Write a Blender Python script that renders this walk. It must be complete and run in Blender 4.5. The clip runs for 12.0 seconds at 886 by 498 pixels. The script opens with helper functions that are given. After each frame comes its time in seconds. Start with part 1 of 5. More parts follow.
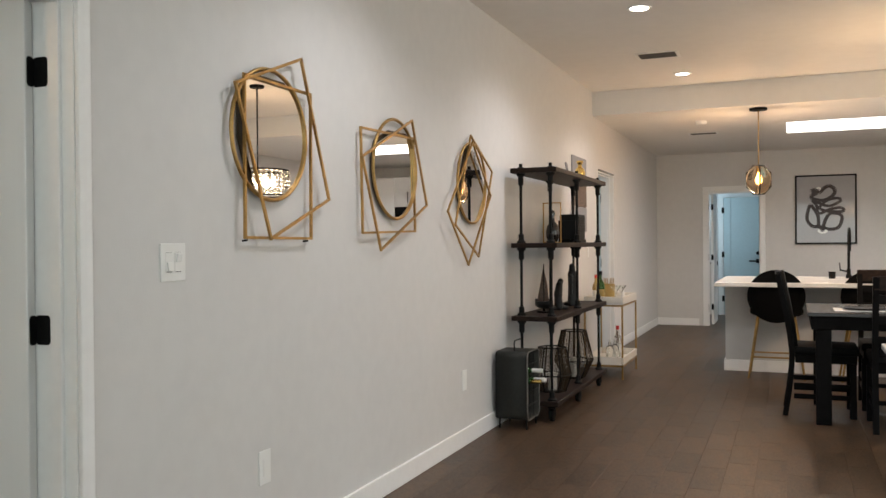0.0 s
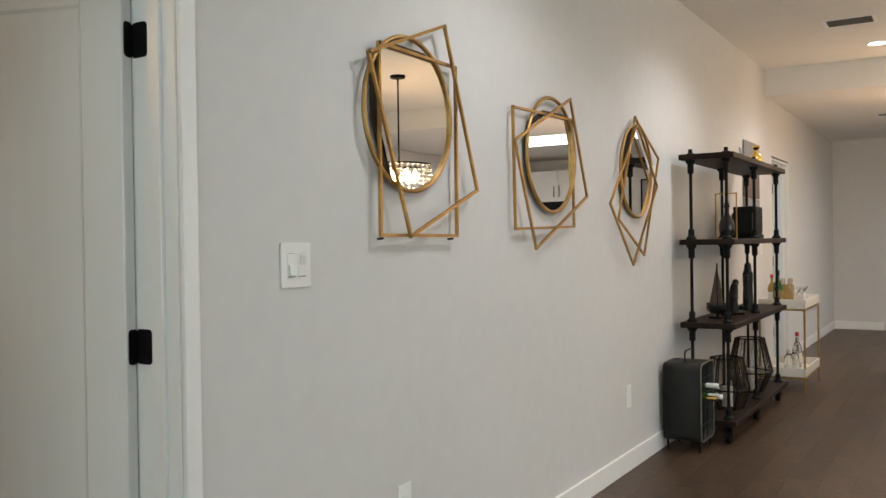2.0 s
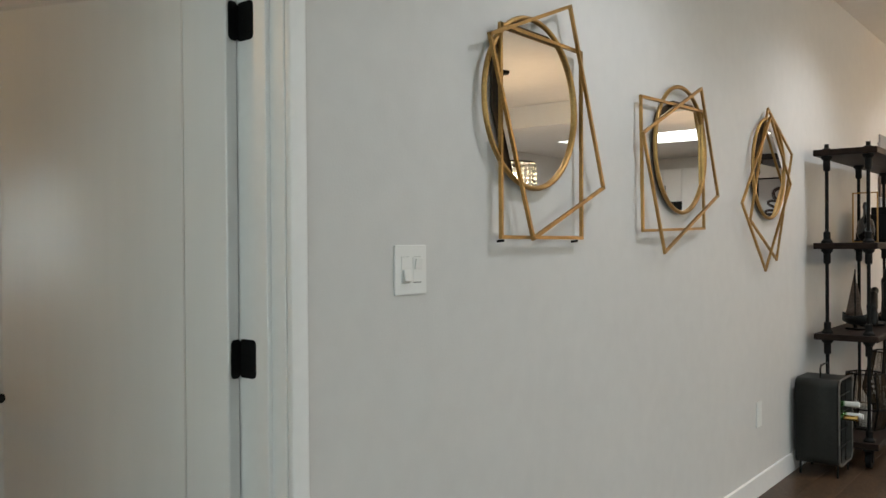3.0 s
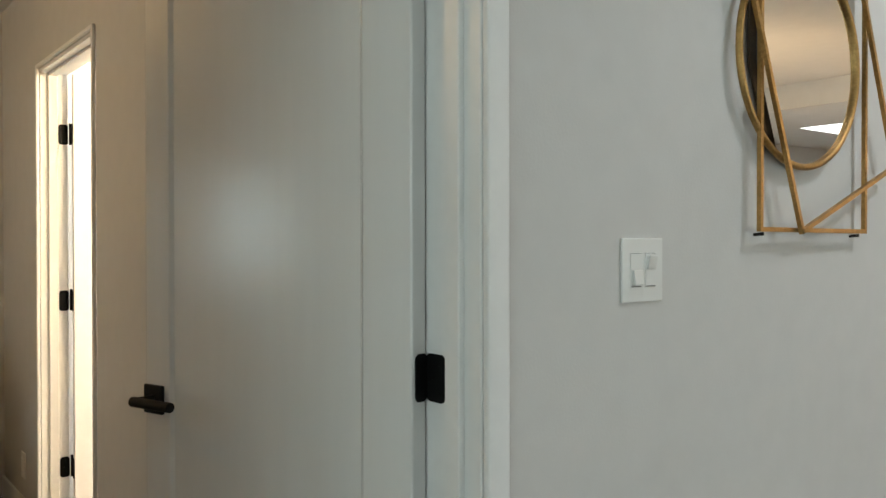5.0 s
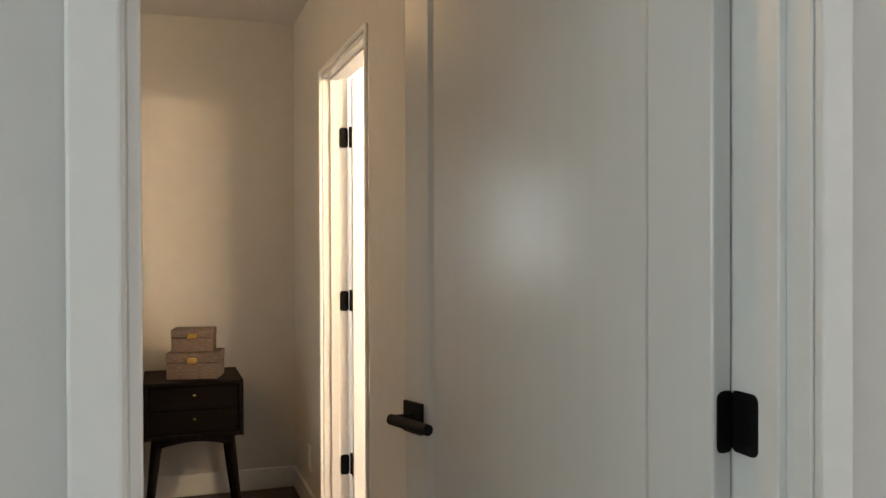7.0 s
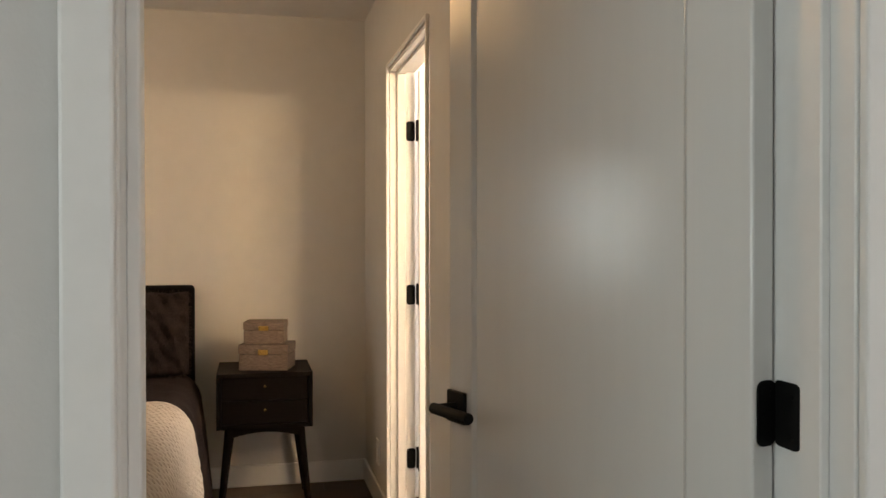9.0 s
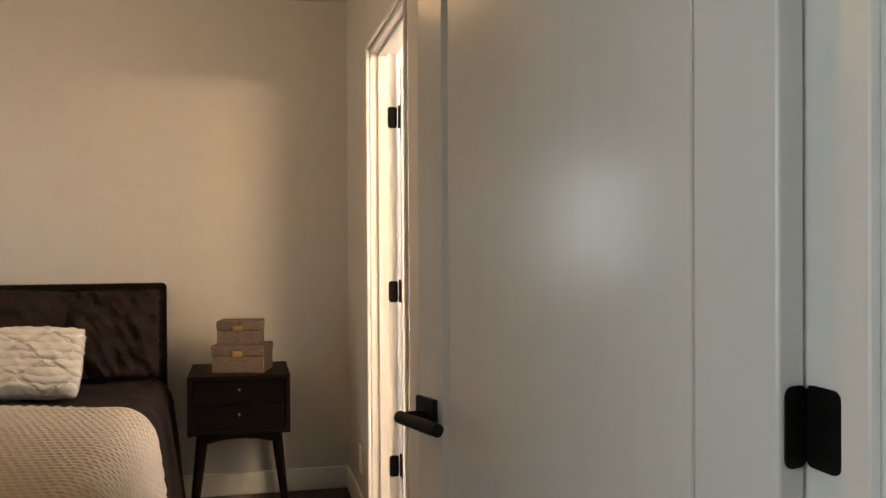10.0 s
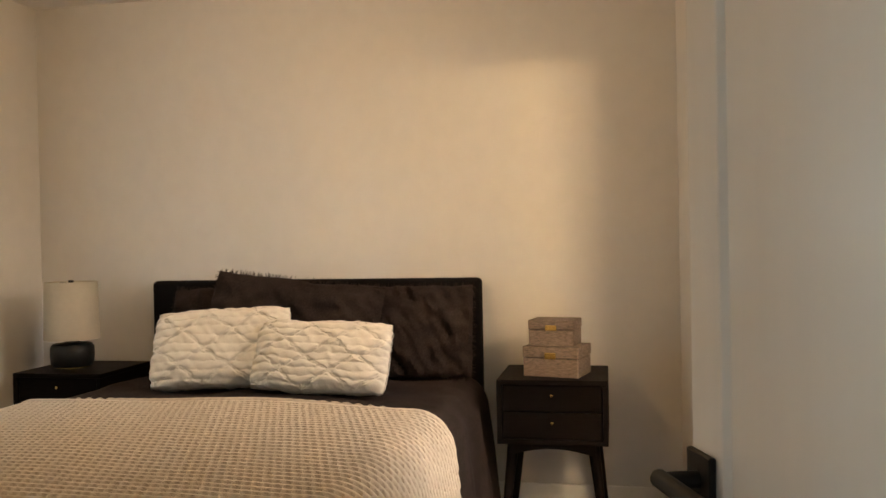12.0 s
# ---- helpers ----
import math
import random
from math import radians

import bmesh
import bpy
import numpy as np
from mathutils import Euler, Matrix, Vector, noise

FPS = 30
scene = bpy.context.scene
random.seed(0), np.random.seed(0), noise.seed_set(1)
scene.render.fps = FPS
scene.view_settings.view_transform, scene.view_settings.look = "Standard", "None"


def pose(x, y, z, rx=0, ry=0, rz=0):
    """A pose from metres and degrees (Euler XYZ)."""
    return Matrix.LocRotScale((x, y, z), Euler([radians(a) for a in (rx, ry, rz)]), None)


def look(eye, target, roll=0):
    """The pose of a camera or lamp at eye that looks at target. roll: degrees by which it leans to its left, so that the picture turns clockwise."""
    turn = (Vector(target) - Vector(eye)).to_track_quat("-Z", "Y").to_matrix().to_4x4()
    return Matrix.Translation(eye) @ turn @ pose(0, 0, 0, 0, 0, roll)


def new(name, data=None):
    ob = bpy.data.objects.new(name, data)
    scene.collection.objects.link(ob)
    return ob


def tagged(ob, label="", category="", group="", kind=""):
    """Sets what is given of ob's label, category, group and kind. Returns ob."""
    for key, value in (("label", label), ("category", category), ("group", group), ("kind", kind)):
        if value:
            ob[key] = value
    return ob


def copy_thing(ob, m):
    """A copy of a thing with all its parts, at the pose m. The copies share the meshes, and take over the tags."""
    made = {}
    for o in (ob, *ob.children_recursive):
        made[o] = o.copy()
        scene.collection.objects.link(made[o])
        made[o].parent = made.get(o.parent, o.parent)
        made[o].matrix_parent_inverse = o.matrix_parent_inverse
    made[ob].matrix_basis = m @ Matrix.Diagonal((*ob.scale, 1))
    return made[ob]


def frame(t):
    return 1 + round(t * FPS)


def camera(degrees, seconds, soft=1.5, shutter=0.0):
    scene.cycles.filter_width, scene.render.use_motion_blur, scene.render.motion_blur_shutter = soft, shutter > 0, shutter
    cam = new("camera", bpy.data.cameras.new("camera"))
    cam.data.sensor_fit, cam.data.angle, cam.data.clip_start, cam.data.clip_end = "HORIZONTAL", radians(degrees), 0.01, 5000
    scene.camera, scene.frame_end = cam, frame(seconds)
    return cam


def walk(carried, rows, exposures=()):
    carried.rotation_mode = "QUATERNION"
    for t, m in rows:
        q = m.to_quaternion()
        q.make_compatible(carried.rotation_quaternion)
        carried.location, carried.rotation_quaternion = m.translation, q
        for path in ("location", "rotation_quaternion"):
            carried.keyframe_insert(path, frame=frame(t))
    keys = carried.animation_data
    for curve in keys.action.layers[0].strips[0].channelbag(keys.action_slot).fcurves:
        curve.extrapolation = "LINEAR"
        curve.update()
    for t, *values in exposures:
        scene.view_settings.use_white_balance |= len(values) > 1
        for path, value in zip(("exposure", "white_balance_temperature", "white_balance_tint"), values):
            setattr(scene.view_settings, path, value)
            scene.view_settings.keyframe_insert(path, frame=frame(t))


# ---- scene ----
cam = camera(55.2, 12.0)
PATH = [
    (0, (1.951, -0.051, 1.297), (1.19, 1.798, 1.284), -0.5),
    (0.5, (1.811, 0.059, 1.297), (1.023, 1.896, 1.274), -0.0),
    (1, (1.72, 0.157, 1.294), (0.94, 1.998, 1.279), -0.2),
    (1.5, (1.696, 0.312, 1.307), (0.873, 2.135, 1.286), -0.8),
    (2, (1.644, 0.428, 1.302), (0.587, 2.126, 1.285), -0.8),
    (2.5, (1.528, 0.514, 1.298), (0.346, 2.127, 1.285), -0.6),
    (2.7, (1.481, 0.54, 1.307), (0.27, 2.132, 1.294), -0.5),
    (4.3, (1.27, 0.901, 1.31), (-0.133, 2.326, 1.296), -0.8),
    (4.5, (1.239, 0.917, 1.307), (-0.235, 2.268, 1.293), -0.6),
    (5, (1.119, 0.908, 1.298), (-0.471, 2.122, 1.282), -0.1),
    (5.5, (1.003, 0.897, 1.307), (-0.67, 1.991, 1.287), -0.2),
    (6, (0.934, 0.913, 1.302), (-0.815, 1.882, 1.287), -0.2),
    (6.5, (0.891, 0.993, 1.313), (-0.941, 1.795, 1.296), -0.3),
    (7, (0.876, 1.051, 1.309), (-1.019, 1.691, 1.291), -0.2),
    (7.2, (0.873, 1.066, 1.306), (-1.036, 1.661, 1.287), -0.1),
    (8.8, (0.874, 1.132, 1.276), (-1.076, 1.573, 1.265), -0.1),
    (9, (0.87, 1.146, 1.28), (-1.08, 1.589, 1.263), -0.1),
    (9.5, (0.773, 1.182, 1.246), (-1.175, 1.635, 1.232), -0.0),
    (10, (0.654, 1.251, 1.248), (-1.295, 1.7, 1.233), -0.3),
    (10.5, (0.535, 1.377, 1.245), (-1.418, 1.808, 1.231), -0.7),
    (11, (0.482, 1.432, 1.26), (-1.503, 1.672, 1.243), -0.7),
    (11.5, (0.359, 1.431, 1.261), (-1.637, 1.304, 1.24), -0.8),
    (12, (0.221, 1.464, 1.229), (-1.74, 1.069, 1.212), -1.1),
]
# seconds, stops, kelvin, tint
EXPOSURES = [(0.0, 0.13, 6550, 10), (2.0, 0.12, 6450, 8), (2.7, -0.02, 6350, 6), (4.5, -0.10, 6250, 2), (6.0, -0.04, 6250, 4), (7.0, -0.08, 6450, 9), (9.0, -0.12, 6700, 11), (10.0, -0.08, 6650, 11), (10.5, -0.06, 6700, 11), (11.0, 0.30, 6650, 11), (11.5, 0.36, 6850, 10), (12.0, 0.38, 6900, 10)]

walk(cam, [(t, look(e, g, r)) for t, e, g, r in PATH], EXPOSURES)

# ---- world and lights ----
world = bpy.data.worlds.new("world")
scene.world = world
world.use_nodes = True
wt = world.node_tree
sky = wt.nodes.new("ShaderNodeTexSky")
sky.sky_type, sky.sun_disc = "NISHITA", False
sky.sun_elevation, sky.sun_rotation = radians(48), radians(200)
wt.links.new(sky.outputs[0], wt.nodes["Background"].inputs[0])
wt.nodes["Background"].inputs[1].default_value = 0.12


def lamp(name, kind, m, power, colour, size=0.1, size_y=None, spot=None):
    d = bpy.data.lights.new(name, kind)
    d.energy, d.color = power, colour
    if kind == "AREA":
        d.size = size
        if size_y:
            d.shape, d.size_y = "RECTANGLE", size_y
    else:
        d.shadow_soft_size = size
    if spot:
        d.spot_size, d.spot_blend = radians(spot), 0.6
    ob = new(name, d)
    ob.matrix_world = m
    return ob


WARM, CAN, DAY = (1.0, 0.62, 0.33), (0.97, 0.96, 1.0), (0.87, 1.0, 1.0)
# daylight in the openings: kitchen skylight, bedroom window, and the assumed, unseen entry glazing and patio window
lamp("hall_day_fill", "AREA", look((2.6, -2.40, 1.5), (2.2, 3, 1.2)), 36, DAY, 3.0, 1.9)
# unseen source, added to even out the light on the mirror wall
lamp("patio_fill", "AREA", look((5.36, 4.0, 1.3), (0, 4.0, 1.2)), 21, (0.96, 0.99, 1.0), 2.4, 2.0)
lamp("skylight_daylight", "AREA", look((3.1, 10.9, 2.95), (3.1, 10.9, 0)), 60, (0.95, 0.98, 1.0), 2.3, 0.9)
# electric lamps of the place; added and stand-in lamps are marked
# nearer cans repeat the row's spacing; the x = 3.9 row is added, unseen
HALL_CANS = [(1.0, 8.27), (1.0, 5.81), (1.0, 3.35), (1.0, 0.89), (3.9, 3.35), (3.9, 5.81), (3.9, 0.89)]
for cx, cy in HALL_CANS:
    lamp("can_light", "SPOT", look((cx, cy, 2.86), (cx, cy, 0)), (28 if cx > 2 else 9) if cy < 1 else (46 if cy > 8 else (57 if cy < 4 and cx < 2 else (64 if cx < 2 else 73))), CAN, 0.13, spot=150)
lamp("pendant_light", "POINT", pose(1.64, 9.12, 1.93), 27, WARM, 0.02)
lamp("chandelier_light", "POINT", pose(3.02, 7.08, 1.90), 23, WARM, 0.03)
for vy in (2.47, 2.71, 2.95):
    lamp("vanity_light", "POINT", pose(-1.12, vy, 2.0), 40, (1.0, 0.69, 0.38), 0.05)
lamp("bath_ceiling_light", "POINT", pose(-1.6, 3.7, 2.35), 48, (1.0, 0.80, 0.60), 0.12)
# added area lamp that whitens the bathroom; no fixture belongs to it
lamp("bath_white_fill", "AREA", look((-2.2, 3.4, 2.48), (-2.2, 3.4, 0)), 55, (1.0, 0.94, 0.92), 0.9)
# unseen area lamps stand in for blue daylight; these rooms have no window
lamp("side_room_day_fill", "AREA", look((-2.0, 9.6, 1.6), (0, 9.6, 1.4)), 14, (0.62, 0.85, 1.0), 1.2, 1.2)
lamp("back_hall_day_fill", "AREA", look((0.08, 14.7, 1.6), (2.2, 15.2, 1.2)), 16, (0.62, 0.85, 1.0), 1.0, 1.4)
lamp("bedroom_light", "POINT", pose(-2.15, 0.22, 2.33), 15.5, (1.0, 0.605, 0.26), 0.10)


# ---- materials ----
def mat(name, base, rough=0.6, metal=0.0, var=0.06, scale=6.0, bump=0.0, bscale=120.0, rand=0.0, spec=0.5, emit=None, power=0.0, trans=0.0, stretch=None, dark=None, coat=0.0):
    """Base colour varied at two scales, with fine relief; rand: how much alike pieces differ."""
    m = bpy.data.materials.new(name)
    m.use_nodes = True
    nt = m.node_tree
    b = nt.nodes["Principled BSDF"]
    b.inputs["Roughness"].default_value, b.inputs["Metallic"].default_value = rough, metal
    b.inputs["Specular IOR Level"].default_value = spec
    b.inputs["Transmission Weight"].default_value = trans
    b.inputs["Coat Weight"].default_value = coat
    tc = nt.nodes.new("ShaderNodeTexCoord")
    src = tc.outputs["Object"]
    mp = nt.nodes.new("ShaderNodeMapping")
    if stretch:
        mp.inputs["Scale"].default_value = stretch
    nt.links.new(src, mp.inputs[0])
    n1 = nt.nodes.new("ShaderNodeTexNoise")
    n1.inputs["Scale"].default_value, n1.inputs["Detail"].default_value = scale, 5
    n2 = nt.nodes.new("ShaderNodeTexNoise")
    n2.inputs["Scale"].default_value, n2.inputs["Detail"].default_value = scale * 9, 3
    for n in (n1, n2):
        nt.links.new(mp.outputs[0], n.inputs["Vector"])
    add = nt.nodes.new("ShaderNodeMath")
    add.operation = "ADD"
    nt.links.new(n1.outputs[0], add.inputs[0])
    nt.links.new(n2.outputs[0], add.inputs[1])
    fac = add.outputs[0]
    if rand:
        oi = nt.nodes.new("ShaderNodeObjectInfo")
        gm = nt.nodes.new("ShaderNodeNewGeometry")
        s1 = nt.nodes.new("ShaderNodeMath")
        s1.operation = "ADD"
        nt.links.new(oi.outputs["Random"], s1.inputs[0])
        nt.links.new(gm.outputs["Random Per Island"], s1.inputs[1])
        s2 = nt.nodes.new("ShaderNodeMath")
        s2.operation = "FRACT"
        nt.links.new(s1.outputs[0], s2.inputs[0])
        s3 = nt.nodes.new("ShaderNodeMath")
        s3.operation = "MULTIPLY_ADD"
        s3.inputs[1].default_value, s3.inputs[2].default_value = rand, -rand / 2
        nt.links.new(s2.outputs[0], s3.inputs[0])
        s4 = nt.nodes.new("ShaderNodeMath")
        s4.operation = "ADD"
        nt.links.new(fac, s4.inputs[0])
        nt.links.new(s3.outputs[0], s4.inputs[1])
        fac = s4.outputs[0]
    rp = nt.nodes.new("ShaderNodeValToRGB")
    lo = dark or [c * (1 - var) for c in base]
    hi = [min(1, c * (1 + var)) for c in base]
    rp.color_ramp.elements[0].position, rp.color_ramp.elements[0].color = 0.6, (*lo, 1)
    rp.color_ramp.elements[1].position, rp.color_ramp.elements[1].color = 1.4 if rand else 1.0, (*hi, 1)
    half = nt.nodes.new("ShaderNodeMath")
    half.operation = "MULTIPLY"
    half.inputs[1].default_value = 0.8
    nt.links.new(fac, half.inputs[0])
    nt.links.new(half.outputs[0], rp.inputs[0])
    nt.links.new(rp.outputs[0], b.inputs["Base Color"])
    rr = nt.nodes.new("ShaderNodeMapRange")
    rr.inputs["To Min"].default_value, rr.inputs["To Max"].default_value = max(0.02, rough - 0.06), min(1, rough + 0.06)
    nt.links.new(n1.outputs[0], rr.inputs[0])
    nt.links.new(rr.outputs[0], b.inputs["Roughness"])
    if bump:
        n3 = nt.nodes.new("ShaderNodeTexNoise")
        n3.inputs["Scale"].default_value, n3.inputs["Detail"].default_value = bscale, 4
        nt.links.new(mp.outputs[0], n3.inputs["Vector"])
        bp = nt.nodes.new("ShaderNodeBump")
        bp.inputs["Strength"].default_value, bp.inputs["Distance"].default_value = bump, 0.004
        nt.links.new(n3.outputs[0], bp.inputs["Height"])
        nt.links.new(bp.outputs[0], b.inputs["Normal"])
    if emit:
        b.inputs["Emission Color"].default_value = (*emit, 1)
        b.inputs["Emission Strength"].default_value = power
    return m


PAINT = mat("wall_paint", (0.65, 0.64, 0.625), 0.7, var=0.025, scale=1.4, bump=0.12, bscale=160)
CEIL = mat("ceiling_paint", (0.78, 0.76, 0.73), 0.85, var=0.02, scale=1.1, bump=0.1, bscale=120)
TRIM = mat("trim_paint", (0.85, 0.85, 0.84), 0.36, var=0.02, scale=3, bump=0.03, bscale=60)
DOORP = mat("door_paint", (0.74, 0.74, 0.73), 0.21, var=0.02, scale=2.5, bump=0.05, bscale=40, stretch=(1, 1, 0.07))
# the blue daylight on the far doors is put into this colour
BLUE = mat("blue_lit_door_paint", (0.50, 0.62, 0.66), 0.4, var=0.03, scale=3)
PLANK = mat("floor_plank", (0.075, 0.046, 0.0275), 0.38, var=0.85, scale=3.4, bump=0.35, bscale=55, rand=0.12, spec=0.28, stretch=(3, 0.8, 3))
for n in PLANK.node_tree.nodes:
    if n.type == "MAP_RANGE":
        n.inputs["To Min"].default_value, n.inputs["To Max"].default_value = 0.28, 0.50
    if n.type == "VALTORGB":
        n.color_ramp.elements[0].position, n.color_ramp.elements[1].position = 0.58, 1.02
    if n.type == "TEX_NOISE":
        n.inputs["Detail"].default_value, n.inputs["Roughness"].default_value = 9, 0.72
GROUT = mat("floor_joint", (0.085, 0.058, 0.038), 0.6, var=0.1)
BLACK = mat("black_metal", (0.006, 0.006, 0.006), 0.55, 0.0, spec=0.15, var=0.15, scale=20)
GOLD = mat("gold_metal", (0.43, 0.27, 0.10), 0.42, 0.92, var=0.22, scale=18, bump=0.15, bscale=300)
BRONZE = mat("dark_bronze", (0.045, 0.028, 0.014), 0.45, 0.6, var=0.25, scale=14)
BRASS = mat("bright_brass", (0.85, 0.60, 0.20), 0.2, 1.0, var=0.06)
MIRROR = mat("mirror_glass", (0.92, 0.92, 0.92), 0.02, 1.0, var=0.0)
MIRROR.node_tree.nodes["Principled BSDF"].inputs["Roughness"].default_value = 0.01
for lk in list(MIRROR.node_tree.links):
    if lk.to_socket.name == "Roughness":
        MIRROR.node_tree.links.remove(lk)
PLASTIC = mat("white_plastic", (0.82, 0.82, 0.80), 0.35, var=0.01)
SLOT = mat("dark_slot", (0.02, 0.02, 0.02), 0.6)
DWOOD = mat("dark_stained_wood", (0.005, 0.0036, 0.0032), 0.5, spec=0.07, var=0.35, scale=4, bump=0.1, bscale=40, stretch=(8, 0.7, 8))
SHELFW = mat("shelf_wood", (0.020, 0.012, 0.009), 0.5, spec=0.12, var=0.4, scale=4, bump=0.12, bscale=40, stretch=(8, 0.7, 8))
TABLEW = mat("black_table_wood", (0.005, 0.0045, 0.0045), 0.6, spec=0.08, var=0.25, scale=4, stretch=(1, 6, 6))
TTOP = mat("grey_table_top", (0.045, 0.043, 0.043), 0.22, var=0.15, scale=4, stretch=(1, 6, 6))
LEATHER = mat("black_leather", (0.005, 0.005, 0.005), 0.6, spec=0.12, var=0.2, scale=8, bump=0.2, bscale=150)
VELVET = mat("black_velvet", (0.005, 0.005, 0.005), 0.95, spec=0.05, var=0.25, scale=12)
QUARTZ = mat("white_quartz", (0.80, 0.78, 0.75), 0.25, var=0.03, scale=3)
STEEL = mat("grey_steel", (0.022, 0.0225, 0.020), 0.5, 0.2, spec=0.25, var=0.12, scale=8)
EDGE = mat("pale_grey_metal", (0.16, 0.15, 0.135), 0.45, 0.5, var=0.35, scale=25)
LINEN = mat("charcoal_linen", (0.025, 0.018, 0.0165), 0.95, spec=0.1, var=0.3, scale=14, bump=0.4, bscale=260)
HEADB = mat("black_upholstery", (0.005, 0.0045, 0.005), 0.9, spec=0.1, var=0.25, scale=20, bump=0.4, bscale=400)
KNIT = mat("cream_knit", (0.47, 0.415, 0.345), 0.95, var=0.08, scale=30, bump=0.4, bscale=300)
PLUSH = mat("white_plush", (0.63, 0.59, 0.52), 0.95, var=0.05, scale=30, bump=0.3, bscale=260)
TWEED = mat("tweed_fabric", (0.150, 0.112, 0.090), 0.9, var=0.55, scale=55, bump=0.6, bscale=90, stretch=(0.8, 0.8, 4))
SHADE = mat("lamp_shade_fabric", (0.46, 0.42, 0.34), 0.9, var=0.04, scale=40, bump=0.3, bscale=400)
CERAM = mat("dark_ceramic", (0.012, 0.012, 0.012), 0.4, spec=0.3, var=0.2, scale=10)
GLOSSC = mat("glossy_black_glaze", (0.01, 0.01, 0.01), 0.08, spec=0.8, var=0.1)
CANV = mat("white_shelf_paint", (0.75, 0.72, 0.66), 0.4, var=0.03)
# shade among the vent slats is put into this grey
VENTG = mat("shaded_vent_slats", (0.10, 0.095, 0.09), 0.6, var=0.1)
GLASS = mat("clear_glass", (0.95, 0.97, 0.96), 0.03, trans=1.0, var=0.0)
GREENG = mat("green_glass", (0.06, 0.22, 0.05), 0.05, trans=0.7, var=0.0)
LIQUOR = mat("pale_spirit", (0.75, 0.55, 0.22), 0.08, trans=0.6, var=0.02)
RED = mat("red_plastic", (0.55, 0.03, 0.03), 0.4)
CAPW = mat("white_foil", (0.78, 0.78, 0.76), 0.4, var=0.03)
PAPER = mat("art_paper", (0.33, 0.32, 0.33), 0.5, var=0.03, scale=4, coat=0.8)
INK = mat("art_ink", (0.025, 0.014, 0.014), 0.4, var=0.5, scale=9, spec=0.2, coat=0.15)
CAB = mat("cabinet_paint", (0.78, 0.78, 0.77), 0.4, var=0.02)
GLOW_CAN = mat("can_lens", (1, 1, 1), 0.5, emit=(1.0, 0.9, 0.78), power=14)
GLOW_BULB = mat("bulb_glass", (1, 0.8, 0.5), 0.3, emit=(1.0, 0.55, 0.18), power=7)
GLOW_CANDLE = mat("candle_bulb_glass", (1, 0.85, 0.6), 0.3, emit=(1.0, 0.72, 0.42), power=22)
GLOW_DOME = mat("lit_opal_glass", (1, 0.9, 0.75), 0.3, emit=(1.0, 0.66, 0.34), power=6)
GLOW_SKY = mat("skylight_diffuser", (1, 1, 1), 0.5, emit=(1.0, 0.99, 0.97), power=1.6)
GLOW_WIN = mat("window_daylight", (1, 1, 1), 0.5, emit=(0.84, 0.97, 1.0), power=8)
# glow for the panes of the assumed, unseen hall windows
GLOW_FILL = mat("hall_day_fill", (1, 1, 1), 0.5, emit=(0.88, 1.0, 0.97), power=1.2)
THIN = mat("thin_amber_glass", (1.0, 0.74, 0.48), 0.05, var=0.02, trans=1.0)
THIN.node_tree.nodes["Principled BSDF"].inputs["IOR"].default_value = 1.12


# ---- mesh helpers ----
def box(bm, x0, x1, y0, y1, z0, z1, bevel=0.0, m=None, seg=1):
    r = bmesh.ops.create_cube(bm, size=1.0)
    vs = r["verts"]
    for v in vs:
        v.co = Vector(((x0 + x1) / 2 + v.co.x * (x1 - x0), (y0 + y1) / 2 + v.co.y * (y1 - y0), (z0 + z1) / 2 + v.co.z * (z1 - z0)))
    if bevel:
        es = list({e for v in vs for e in v.link_edges})
        out = bmesh.ops.bevel(bm, geom=es, offset=bevel, segments=seg, affect="EDGES", profile=0.5)
        vs = list({v for f in out["faces"] for v in f.verts} | {v for v in vs if v.is_valid})
    if m is not None:
        bmesh.ops.transform(bm, matrix=m, verts=[v for v in vs if v.is_valid])
    return bm


def bx(*a, **k):
    return box(bmesh.new(), *a, **k)


def rod(bm, p0, p1, r, seg=10, r2=None, square=False):
    """A round (or square) bar from p0 to p1."""
    p0, p1 = Vector(p0), Vector(p1)
    d = p1 - p0
    q = d.to_track_quat("Z", "Y").to_matrix().to_4x4()
    n = 4 if square else seg
    out = bmesh.ops.create_cone(bm, cap_ends=True, segments=n, radius1=r, radius2=r if r2 is None else r2, depth=d.length)
    bmesh.ops.transform(bm, matrix=Matrix.Translation((p0 + p1) / 2) @ q @ (pose(0, 0, 0, 0, 0, 45) if square else Matrix()), verts=out["verts"])
    return bm


def lathe(profile, seg=24, at=(0, 0, 0), bm=None):
    """Turns (radius, height) pairs about the upright axis."""
    bm = bm or bmesh.new()
    rings = []
    for r, z in profile:
        if r < 1e-5:
            rings.append([bm.verts.new((at[0], at[1], at[2] + z))])
        else:
            rings.append([bm.verts.new((at[0] + r * math.cos(i * math.tau / seg), at[1] + r * math.sin(i * math.tau / seg), at[2] + z)) for i in range(seg)])
    for a, b in zip(rings, rings[1:]):
        for i in range(seg):
            j = (i + 1) % seg
            vs = [a[i % len(a)], a[j % len(a)], b[j % len(b)], b[i % len(b)]]
            vs = list(dict.fromkeys(vs))
            if len(vs) > 2:
                bm.faces.new(vs)
    return bm


